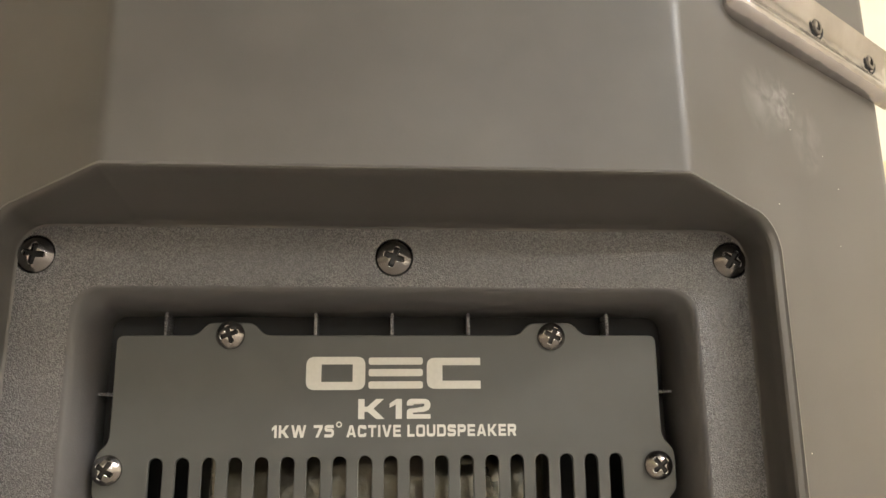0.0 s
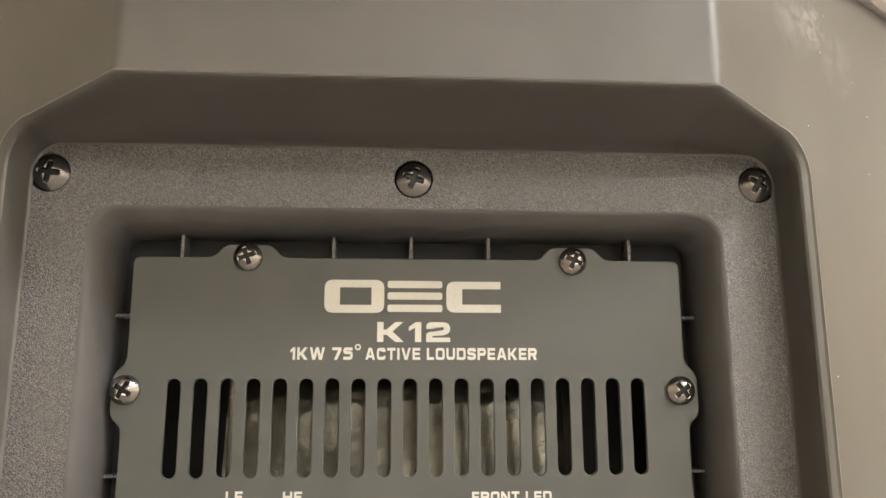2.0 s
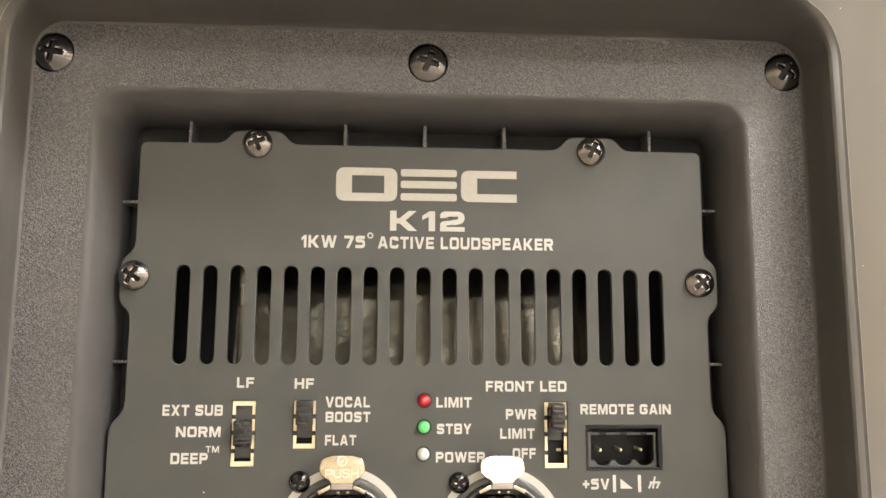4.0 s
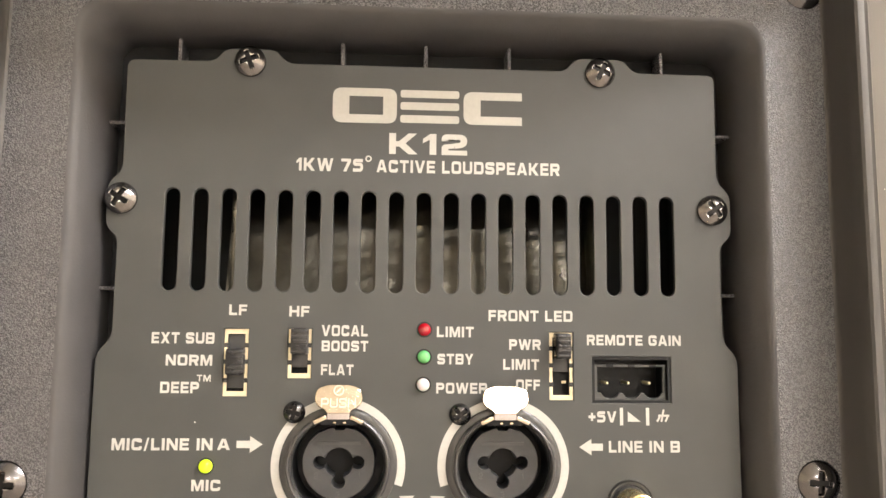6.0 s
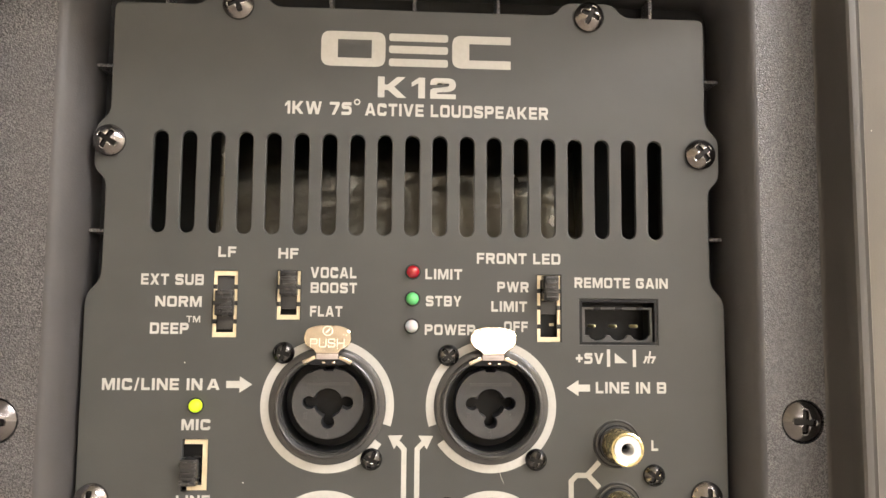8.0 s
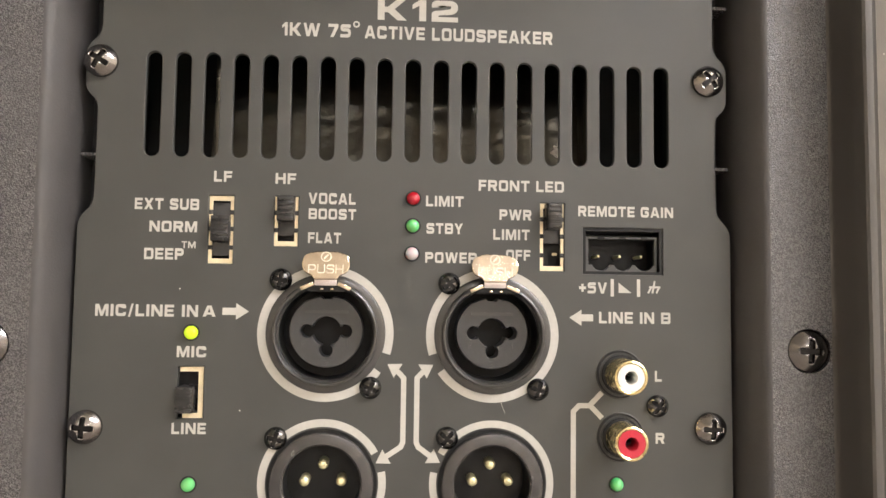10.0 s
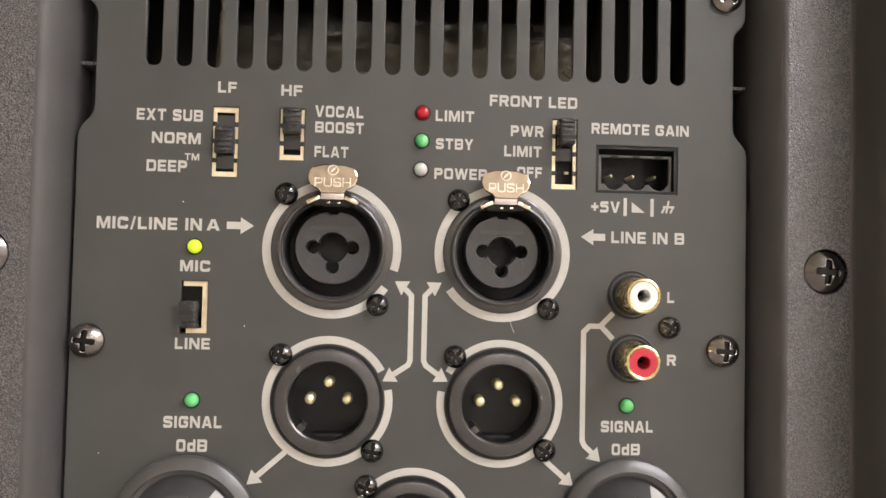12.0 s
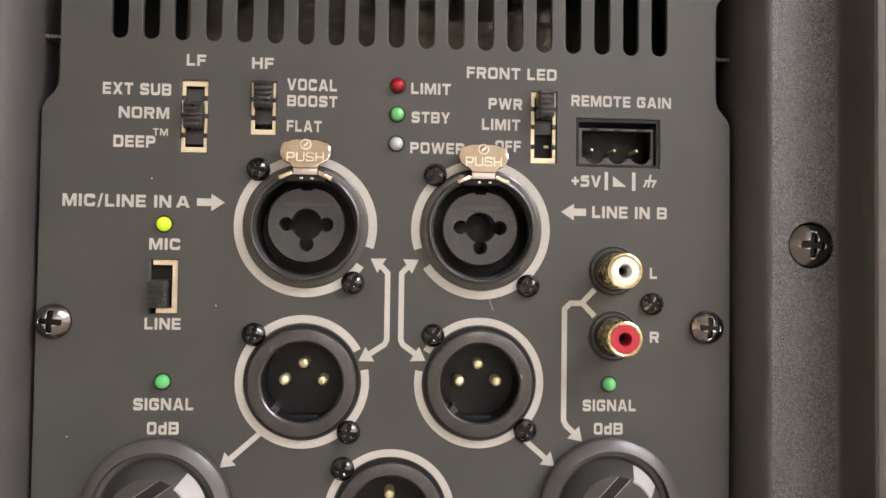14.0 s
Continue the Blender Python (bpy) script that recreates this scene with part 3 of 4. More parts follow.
REMOTE = (42.0, 342.2, 62.1, 353.7)
LEDS = [(0.0, 360.0, "red"), (-0.05, 353.3, "green"), (-0.15, 346.5, "clear"), (-52.0, 327.0, "yellow"), (-51.55, 291.7, "green"), (50.25, 291.4, "green")]
SLOTS = [-62.9 + k * 124.8 / 18 for k in range(19)]
slot = lambda u: circle(u, 392.7, 1.85, 10, 0, 180) + circle(u, 370.8, 1.85, 10, 180, 360)
holes = [slot(u) for u in SLOTS]
holes += [box2(a, b, c, d) for a, b, c, d, _ in SWITCHES] + [box2(*REMOTE)]
holes += [circle(u, v, 13.8, 72) for u, v in COMBOS] + [circle(u, v, 12.5, 72) for u, v in MALES]
panel = part("control_panel", plate([panel_outline] + holes, -1.5, 0.0, 0.22), M_PANEL, speaker, label="dark grey painted steel control panel with white print")


def crumpled_sheet(u0, v0, u1, v1, nu, nv):
    """A thin metal sheet leaning back at its top, with cross ripples and dents."""
    bm = bmesh.new()
    rows = []
    for k in range(nv + 1):
        row = []
        for i in range(nu + 1):
            u, v = u0 + (u1 - u0) * i / nu, v0 + (v1 - v0) * k / nv
            h = -12.0 - 0.19 * (v - v0)
            h += 0.2 * noise.noise((u * 0.11, v * 0.30, 1.7)) + 0.09 * noise.noise((u * 0.3, v * 0.75, 5.2)) + 0.5 * noise.noise((u * 0.045, v * 0.06, 9.1))
            row.append(bm.verts.new((u, v, h)))
        rows.append(row)
    for a, b in zip(rows, rows[1:]):
        for i in range(nu):
            bm.faces.new((a[i], a[i + 1], b[i + 1], b[i]))
    return finish(bm, 80)


part("inner_sheet", crumpled_sheet(-52, 360, 47, 404, 110, 56), M_FOIL, face, label="crumpled shiny metal sheet behind the vents")
for u in (-49.5, 44.5):
    part("sheet_edge", finish(rounded_block(u, 360, -20, u + 1.2, 404, -6, 0.2)), M_FOIL, face)

for k, (u, v) in enumerate([(-45.0, 427.3), (45.0, 426.9), (-75.2, 391.6), (73.8, 391.2), (-75.4, 305.0), (73.6, 304.8)]):
    screw = part("panel_screw", PANEL_SCREW, M_BRIGHT, speaker, (u, v, 0.3), "shiny nickel cross-head screw", turn=(-20, 25, 32, -38, 5, 3)[k])
    part("cross_recess", PANEL_CROSS, M_RECESS, screw)

# ---- print on the panel ----
H = 0.01
TEXTS = [("K12", -9.5, 10.4, 404.3, 409.7), ("1KW 75", -32.7, -16.0, 399.5, 402.8), ("ACTIVE LOUDSPEAKER", -12.6, 34.2, 399.5, 402.7),
         ("LF", -47.9, -43.6, 363.1, 365.7), ("HF", -33.3, -28.4, 362.9, 365.5), ("EXT SUB", -66.2, -51.2, 356.1, 358.8),
         ("NORM", -62.6, -51.5, 350.8, 353.4), ("DEEP", -63.6, -54.4, 344.2, 346.9), ("TM", -55.0, -51.7, 347.0, 348.6),
         ("VOCAL", -25.3, -14.0, 358.2, 360.9), ("BOOST", -25.2, -13.8, 354.5, 357.1), ("FLAT", -25.2, -17.3, 348.7, 351.3),
         ("LIMIT", 3.1, 12.3, 358.2, 360.8), ("STBY", 3.3, 12.2, 351.5, 354.1), ("POWER", 3.1, 15.7, 344.4, 347.0),
         ("FRONT LED", 16.0, 37.2, 362.3, 365.0), ("PWR", 21.2, 29.1, 355.2, 357.8), ("LIMIT", 19.7, 28.7, 350.3, 352.9),
         ("OFF", 22.9, 28.9, 345.3, 347.9), ("REMOTE GAIN", 40.8, 64.8, 356.5, 359.1), ("+5V", 41.0, 48.0, 337.5, 340.2),
         ("MIC/LINE IN", -74.3, -50.6, 330.7, 333.5), ("A", -49.5, -46.5, 330.8, 333.4), ("LINE IN B", 46.0, 63.9, 330.2, 333.0),
         ("MIC", -55.2, -48.4, 321.2, 323.8), ("LINE", -55.8, -47.9, 303.3, 305.9), ("SIGNAL", -57.8, -44.7, 285.3, 288.0),
         ("0dB", -54.7, -47.8, 279.9, 282.7), ("SIGNAL", 44.1, 56.7, 285.1, 287.8), ("0dB", 46.8, 53.6, 279.7, 282.4),
         ("L", 59.9, 61.6, 316.1, 318.7), ("R", 60.0, 62.2, 301.1, 303.7)]
for body, u0, u1, v0, v1 in TEXTS:
    part("printed_text", lettering(body, u0, u1, v0, v1, H, 0.8 if body == "TM" else 1.0), M_INK, panel)


def ink(pieces, name="printed_line", lift=0.0):
    part(name, plate(pieces, H, H + 0.05 + lift), M_INK, panel)


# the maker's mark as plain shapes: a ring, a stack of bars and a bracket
logo = [rounded(box2(-24.0, 412.2, -7.7, 421.3), 2.4), box2(-19.8, 414.4, -11.2, 419.2)]
ink(logo, "printed_emblem")
for v0, v1 in ((412.5, 414.5), (415.9, 417.9), (419.1, 421.1)):
    ink([rounded(box2(-6.8, v0, 8.3, v1), 0.7)], "printed_emblem")
ink([rounded([(9.4, 412.4), (24.5, 412.4), (24.5, 414.6), (13.8, 414.6), (13.8, 418.9), (24.5, 418.9), (24.5, 421.0), (9.4, 421.0)],
             [2.4, 0, 0, 0, 0, 0, 0, 2.4])], "printed_emblem")
ink([circle(-14.65, 402.9, 0.82, 24), circle(-14.65, 402.9, 0.46, 24)], "printed_degree_mark")


def arc_band(u, v, r0, r1, a0, a1):
    return circle(u, v, r1, 72, a0, a1) + circle(u, v, r0, 72, a1, a0)


ink([arc_band(*COMBOS[0], 14.25, 16.2, -18, 325)], "printed_ring")
ink([arc_band(*COMBOS[1], 14.25, 16.2, -145, 198)], "printed_ring")
ink([arc_band(*MALES[0], 13.3, 15.1, 30, 371)], "printed_ring")
ink([arc_band(*MALES[1], 13.3, 15.0, -191, 150)], "printed_ring")
ink([circle(*MALES[2], 14.9, 72), circle(*MALES[2], 13.2, 72)], "printed_ring")

W = 1.25
LINES = [([(-44.9, 332.1), (-41.0, 332.1)], [((-38.7, 332.1), (1, 0))], 1.7), ([(44.5, 331.5), (41.0, 331.5)], [((38.6, 331.5), (-1, 0))], 1.7)]
for s, top, low, x in ((-1, (-5.6, 319.9), (-8.0, 296.5), -1.65), (1, (5.4, 319.8), (7.3, 296.6), 1.55)):
    pts = [(top[0] - s * 1.6, top[1] - 1.2), (x - s * -1.2, 317.9), (x, 316.6), (x, 301.4), (x + s * 0.5, 300.3), (low[0] - s * 2.0, low[1] + 1.3)]
    LINES.append((pts, [(top, (s, 0.62)), (low, (s, -0.62))], W))
LINES.append(([(-30.0, 280.0), (-36.6, 274.2)], [((-38.6, 272.5), (-1, -0.86))], W))
LINES.append(([(30.6, 278.4), (35.7, 274.0)], [((37.6, 272.4), (1, -0.86))], W))
LINES.append(([(46.7, 313.4), (43.6, 310.2), (41.0, 310.2), (39.6, 308.8), (39.6, 283.0), (40.2, 281.8), (42.2, 280.0)], [((44.0, 278.1), (1, -1))], W))
LINES.append(([(46.7, 307.2), (44.1, 309.9)], [], W))
LINES += [([(49.3, 341.1), (49.3, 336.8)], [], 0.8), ([(55.9, 341.1), (55.9, 336.8)], [], 0.8)]
LINES += [([(58.6, 339.2), (61.4, 339.2)], [], 0.5), ([(59.0, 339.0), (58.3, 337.7)], [], 0.45), ([(60.0, 340.7), (59.4, 337.7)], [], 0.45), ([(61.0, 339.0), (60.4, 337.7)], [], 0.45)]
for k, (pts, heads, w) in enumerate(LINES):
    ink([stroke(pts, w)], lift=0.02 + 0.005 * (k % 6))
    for tip, way in heads:
        part("printed_arrowhead", plate([arrowhead(tip, way, 3.0, 3.9)], H + 0.01, H + 0.115), M_INK, panel)
ink([[(50.9, 340.2), (50.9, 337.7), (54.1, 337.7)]], "printed_triangle")

part("scratch", plate([stroke([(22.9, 308.3), (22.2, 309.9), (21.6, 312.2)], 0.1)], H, H + 0.04), M_INK, panel)

# ---- combined sockets with a push latch ----
COMBO_FLANGE = finish(lathe([(14.15, -0.3), (14.1, 0.25), (13.8, 0.42), (12.9, 0.5), (12.4, 0.5)], 80), 40)
COMBO_RING = finish(lathe([(12.7, 0.3), (12.62, 1.6), (12.5, 2.15), (12.25, 2.5), (11.95, 2.6), (11.7, 2.5), (11.3, 1.75), (11.15, 1.2), (11.06, 0.9), (11.05, 0.2)], 80), 40)
COMBO_BORE = finish(lathe([(11.06, 0.3), (11.0, -9), (0, -9)], 60), 30)
lobed = []
for turn_ in (0, 90, 180, 270):
    if turn_ != 90:
        d = Vector((math.cos(radians(turn_)), math.sin(radians(turn_)))) * 4.6
        lobed += circle(d.x, d.y, 1.6, 22, turn_ - 139, turn_ + 139)
    else:
        lobed += circle(0, 0, 3.55, 24, 18, 162)
    if turn_ == 180 or turn_ == 270:
        lobed += circle(0, 0, 3.55, 10, turn_ + 18, turn_ + 72)
insert_edge = []
for k in range(144):
    a = 2.5 * k
    r = 7.8 if 81 <= a <= 99 else 8.5 if 66 <= a <= 122 else 8.75
    insert_edge.append((r * math.cos(radians(a)), r * math.sin(radians(a))))
INSERT = plate([insert_edge, lobed], -7.5, -1.6, 0.14)
tab = rounded([(-2.7, 12.5), (2.7, 12.5), (3.1, 13.3), (5.1, 14.3), (5.8, 16.0), (5.2, 18.5), (2.6, 19.4), (-2.6, 19.4), (-5.2, 18.5), (-5.8, 16.0), (-5.1, 14.3), (-3.1, 13.3)], 1.0, 3)
TAB = plate([tab], -0.45, 0.45, 0.3)
TAB.transform(Matrix.Translation((0, -0.0042, 0.0002)) @ Matrix.Translation((0, 0, 0.0125)) @ Matrix.Rotation(radians(-12), 4, "X") @ Matrix.Translation((0, 0, -0.0125)))
NECK = finish(rounded_block(-2.7, 11.3, 1.5, 2.7, 14.0, 3.9, 0.3))
WING = finish(rounded_block(-1.65, -0.48, 0, 1.65, 0.48, 1.0, 0.2))
LATCH_PIN = finish(rounded_block(-0.38, -0.22, 2.9, 0.38, 0.22, 3.55, 0.1))
SLOT_TOP = finish(rounded_block(-4.4, 10.0, 0.4, 4.4, 12.0, 3.25, 0.35))
for k, (u, v) in enumerate(COMBOS):
    sock = part("combo_socket", COMBO_RING, M_RING, speaker, (u, v, 0), "black round combined microphone and jack socket with a nickel latch")
    part("flange", COMBO_FLANGE, M_RING, sock)
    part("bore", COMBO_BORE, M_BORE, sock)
    part("insert", INSERT, M_INSERT, sock, (0, 0.5, 0.4))
    # a near-black block stands for the shaded slot under the latch
    part("latch_slot", SLOT_TOP, M_VOID, sock)
    for x in (-0.9, 1.5):
        part("latch_pin", LATCH_PIN, M_NICKEL, sock, (x, 10.55, 0))
    part("push_tab", TAB, M_NICKEL, sock, label="shiny nickel push tab")
    part("tab_neck", NECK, M_STEEL, sock)
    for s in (-1, 1):
        part("tab_wing", WING, M_NICKEL, sock, (s * 4.35, 11.2, 2.75), turn=s * 24)
    mark = lettering("PUSH", -4.1, 4.1, 13.95, 16.1, 0.0, 0.5, 0.08)
    ringm = plate([circle(0, 18.0, 1.25, 28), circle(0, 18.0, 1.02, 28), stroke([(-0.5, 17.5), (0.5, 18.5)], 0.3)], 0.0, 0.08)
    tilt = Matrix.Translation((0, -0.0042, 0.0002)) @ Matrix.Translation((0, 0, 0.0125)) @ Matrix.Rotation(radians(-12), 4, "X") @ Matrix.Translation((0, -0.00043, -0.0125))
    for me in (mark, ringm):
        me.transform(tilt)
    part("embossed_text", mark, M_EMBOSS, sock)
    part("embossed_mark", ringm, M_EMBOSS, sock)
    # numbers and bar: paler grey stands in for light on their raised edges
    for body, x, y in (("2", -5.4, -2.6), ("1", 5.0, -2.6), ("3", -0.1, -7.2)):
        part("embossed_number", lettering(body, x - (0.14 if body == "1" else 0.45), x + (0.14 if body == "1" else 0.45), y - 0.75, y + 0.75, -1.22, 0.55, 0.14), M_FLANGE, sock)
    part("embossed_bar", plate([box2(-5.2, 4.75, 5.2, 5.5)], -1.22, -1.0), M_FLANGE, sock)

# ---- three-pin sockets ----
MALE_RING = finish(lathe([(12.2, -6), (12.2, 1.3), (11.95, 1.65), (11.6, 1.8), (9.5, 1.8), (9.15, 1.5), (9.0, 0.8)], 72), 30)
MALE_GAP_SHADE = plate([circle(0, 0, 12.95, 64), circle(0, 0, 12.15, 64)], -0.3, 0.3)
MALE_BORE = finish(lathe([(9.02, 0.9), (8.95, -6.6), (0, -6.6)], 60), 30)
MALE_PIN = finish(lathe([(1.22, -6.5), (1.22, -2.7), (1.1, -2.3), (0.75, -2.0), (0.0, -1.9)], 20), 40)
KEY = finish(rounded_block(-1.1, -0.8, -6, 1.1, 1.0, 1.5, 0.25))
FLOOR_LIP = finish(rounded_block(-3.4, -9.2, -11, 3.4, -8.1, -3, 0.3))
for k, (u, v) in enumerate(MALES):
    sock = part("three_pin_socket", MALE_RING, M_KNOB, speaker, (u, v, 0), "black round socket with three gold pins")
    # a black ring stands for the shaded gap round the socket
    part("flange", MALE_GAP_SHADE, M_BORE, sock)
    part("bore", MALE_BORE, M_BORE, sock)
    for x, y in ((0, 4.0), (-4.4, 0.0), (4.4, 0.0)):
        part("pin", MALE_PIN, M_PIN, sock, (x, y, 0))
    part("key", KEY, M_BLACK, sock, (-6.1, -6.3, 0), turn=-45)
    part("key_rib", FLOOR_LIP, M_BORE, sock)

SOCKET_SCREWS = [(-31.3, 339.8), (-9.6, 314.3), (9.0, 339.4), (30.8, 314.1), (-31.6, 302.4), (-10.0, 280.4), (8.9, 302.5), (30.5, 280.8), (-11.2, 272.2), (60.4, 310.2)]
for k, (u, v) in enumerate(SOCKET_SCREWS):
    screw = part("socket_screw", SOCKET_SCREW, M_SOCKETSCREW, speaker, (u, v, 0.3), "small black cross-head screw", turn=(12, 25, 50, 18, 15, 10, 40, 30, 20, 35)[k])
    part("cross_recess", SOCKET_CROSS, M_RECESS, screw)

# ---- slide switches ----
for k, (a, b, c, d, mid) in enumerate(SWITCHES):
    m = (a + c) / 2
    box = bmesh.new()
    block(box, a - 0.6, b - 0.6, -8, c + 0.6, d + 0.6, -3.2)
    sw = part("slide_switch", finish(box), M_VOID, speaker, label="black slide switch in a yellow metal frame")
    outer = box2(a + 0.05, b + 0.05, c - 0.05, d - 0.05)
    if k == 3:
        part("metal_frame", plate([[(a + 1.2, b + 0.05), (c - 0.05, b + 0.05), (c - 0.05, d - 0.05), (a + 0.4, d - 0.05), (a + 0.4, d - 1.2), (c - 1.3, d - 1.2), (c - 1.3, b + 1.2), (a + 1.2, b + 1.2)]],
                                  -1.1, -0.5, 0.08), M_BRASS, sw, label="yellow zinc-plated frame")
    else:
        part("metal_frame", plate([outer, box2(a + 0.85, b + 1.25, c - 0.85, d - 1.25)], -1.1, -0.5, 0.08), M_BRASS, sw, label="yellow zinc-plated frame")
        for y in ((b + 3.9, d - 4.0) if d - b < 14 else (b + 3.9, (b + d) / 2 + 0.2, d - 4.0)):
            for q0, q1 in ((a + 0.02, a + 0.95), (c - 0.95, c - 0.02)):
                part("frame_notch", finish(rounded_block(q0, y - 0.55, -1.3, q1, y + 0.55, -0.4, 0.1)), M_BLACK, sw)
        part("slider_base", finish(rounded_block(a + 0.6, max(b + 0.9, mid - 6.4), -2.6, c - 0.6, min(d - 0.5, mid + 6.4), -1.5, 0.15)), M_INSERT, sw)
    x0 = a - 0.4 if k == 3 else a + 0.55
    x1 = x0 + 4.5 if k == 3 else c - 0.55
    tall = 1.6
    if k == 2:
        x0, x1, tall = a + 1.0, c - 1.05, 4.0
    part("slider", rounded_block(x0, mid - 3.3, -3.2, x1, mid + 3.3, tall, 0.35, 0.25), M_BLACK, sw)
    ridge = finish(rounded_block(x0 + 0.4, -0.32, tall - 0.2, x1 - 0.4, 0.32, tall + 0.5, 0.15))
    for y in (-2.3, -1.15, 0.0, 1.15, 2.3):
        part("slider_ridge", ridge, M_BLACK, sw, (0, mid + y, 0))

part("contact_plate", finish(rounded_block(34.9, 346.8, -3.2, 36.1, 347.5, -3.0, 0.08)), M_BRASS, bpy.data.objects["slide_switch.002"])

# ---- remote terminal ----
a, b, c, d = REMOTE
bm = bmesh.new()
block(bm, a + 0.03, b + 0.03, -12, c - 0.03, d - 0.03, -9.5)
for q in (box2(a + 0.03, b + 0.03, a + 0.75, d - 0.03), box2(c - 0.75, b + 0.03, c - 0.03, d - 0.03), box2(a + 0.75, d - 0.75, c - 0.75, d - 0.03), box2(a + 0.75, b + 0.03, c - 0.75, b + 0.75)):
    block(bm, q[0][0], q[0][1], -9.5, q[2][0], q[2][1], -0.3)
term = part("terminal_socket", bm, M_BORE, speaker, label="black three-way terminal socket for remote gain")
shape = [(c - 1.7, d - 2.6), (a + 1.7, d - 2.6), (a + 1.7, b + 2.4)]
for x in (46.9, 52.4, 57.9):
    shape += [(x + 2.3 * math.cos(radians(w)), b + 2.9 + 1.9 * math.sin(radians(w))) for w in range(195, 346, 15)]
shape += [(c - 1.7, b + 2.4)]
part("terminal_shroud", plate([box2(a + 0.95, b + 0.4, c - 0.95, d - 2.0), shape], -2.6, -1.4, 0.12), M_FLANGE, term)
# black blocks stand for the shaded gaps in the shroud
for x in (46.9, 52.4, 57.9):
    part("shroud_gap_shade", finish(rounded_block(x - 0.9, d - 2.65, -3, x + 0.9, d - 1.95, -1.35, 0.05)), M_BORE, term)
tpin = finish(lathe([(0.45, -9.5), (0.45, -4.4), (0.28, -4.0), (0, -3.9)], 12), 40)
for x in (46.9, 52.4, 57.9):
    part("terminal_pin", tpin, M_PIN, term, (x, b + 4.7, 0))

# ---- phono sockets ----
RCA_BASE = finish(lathe([(6.0, -0.2), (6.0, 0.1), (5.85, 0.18), (5.8, -1.0), (5.55, -1.0), (5.5, 0.22), (5.1, 0.28), (5.05, -1.0), (4.8, -1.0), (4.75, 0.34), (4.2, 0.36)], 56), 25)
RCA_GROOVE_SHADES = {r: plate([circle(0, 0, r, 56), circle(0, 0, r - 0.42, 56)], 0.1, 0.38) for r in (5.75, 4.72)}
RCA_SLEEVE = finish(lathe([(4.35, 0.2), (4.3, 1.2), (4.15, 1.4), (4.0, 1.4)], 48), 30)
RCA_BARREL = finish(lathe([(4.1, 1.0), (4.1, 8.3), (3.95, 8.9), (3.6, 9.1), (3.3, 8.9), (3.2, 8.2)], 48), 30)
RCA_CORE = finish(lathe([(3.25, 8.3), (3.2, 8.95), (1.6, 8.95), (1.45, 8.7), (1.4, 2.0), (0, 2.0)], 40), 30)
RCA_CONTACT = finish(lathe([(0.9, 2.0), (0.9, 5.5), (0.45, 5.5), (0.4, 3)], 16), 40)
for (u, v), core, word in zip(RCAS, (M_WHITE, M_RED), ("white", "red")):
    jack = part("phono_socket", RCA_BASE, M_FLANGE, speaker, (u, v, 0), "gold phono socket with a %s centre" % word)
    part("sleeve", RCA_SLEEVE, M_FLANGE, jack)
    # black rings stand for the shade in the base's grooves
    for r in (5.75, 4.72):
        part("base_groove_shade", RCA_GROOVE_SHADES[r], M_BORE, jack)
    part("barrel", RCA_BARREL, M_GOLD, jack, label="gold-plated barrel")
    part("core", RCA_CORE.copy(), core, jack, label="%s plastic core" % word)
    part("contact", RCA_CONTACT, M_VOID, jack)

# ---- indicator lights ----
LED = finish(lathe([(1.6, -0.5), (1.6, 0.5), (1.45, 1.1), (1.05, 1.6), (0.5, 1.85), (0, 1.9)], 28), 60)
WELL = plate([circle(0, 0, 1.95, 28), circle(0, 0, 1.55, 28)], -0.3, 0.03)
LENS = {"red": M_LED_RED, "green": M_LED_GREEN, "clear": M_LED_CLEAR, "yellow": M_LED_YELLOW}
for u, v, c in LEDS:
    led = part("indicator_light", LED.copy(), LENS[c], speaker, (u, v, 0), "small round %s indicator light" % ("lit yellow-green" if c == "yellow" else c))
    part("light_rim", WELL, M_VOID, led)

# ---- gain knobs ----
SKIRT = finish(lathe([(16.4, 0.3), (16.4, 1.6), (16.3, 1.9), (16.05, 2.15), (13.95, 3.35), (13.75, 3.4), (13.6, 3.2), (13.4, 1.6), (12.2, 1.4)], 96), 28)
CORE = finish(lathe([(12.5, 1.4), (12.1, 1.6), (11.5, 2.5), (9.2, 6.3), (8.95, 6.55), (8.6, 6.65), (0, 6.65)], 96), 28)
wedge = bmesh.new()
rows = []
for r, h in ((11.62, 2.62), (11.45, 2.85), (9.35, 6.35), (9.05, 6.72), (8.7, 6.8), (8.3, 6.6)):
    rows.append([wedge.verts.new((r * math.cos(radians(q)), r * math.sin(radians(q)), h)) for q in range(72, 109, 2)])
for a, b in zip(rows, rows[1:]):
    for k in range(len(a) - 1):
        wedge.faces.new((a[k], a[k + 1], b[k + 1], b[k]))
POINT = finish(wedge, 40)
GROOVE = {k: plate([[(-1.2 * k, 8.2), (-1.2 * k, -8.2), (1.2 * k, -6.7), (1.2 * k, 6.7)]], 4.2, 6.70) for k in (-1, 1)}
LIP_GLINT = {y: finish(rounded_block(-0.08, -y, 4.2, 0.08, y, 6.82, 0.03)) for y in (8.1, 6.6)}
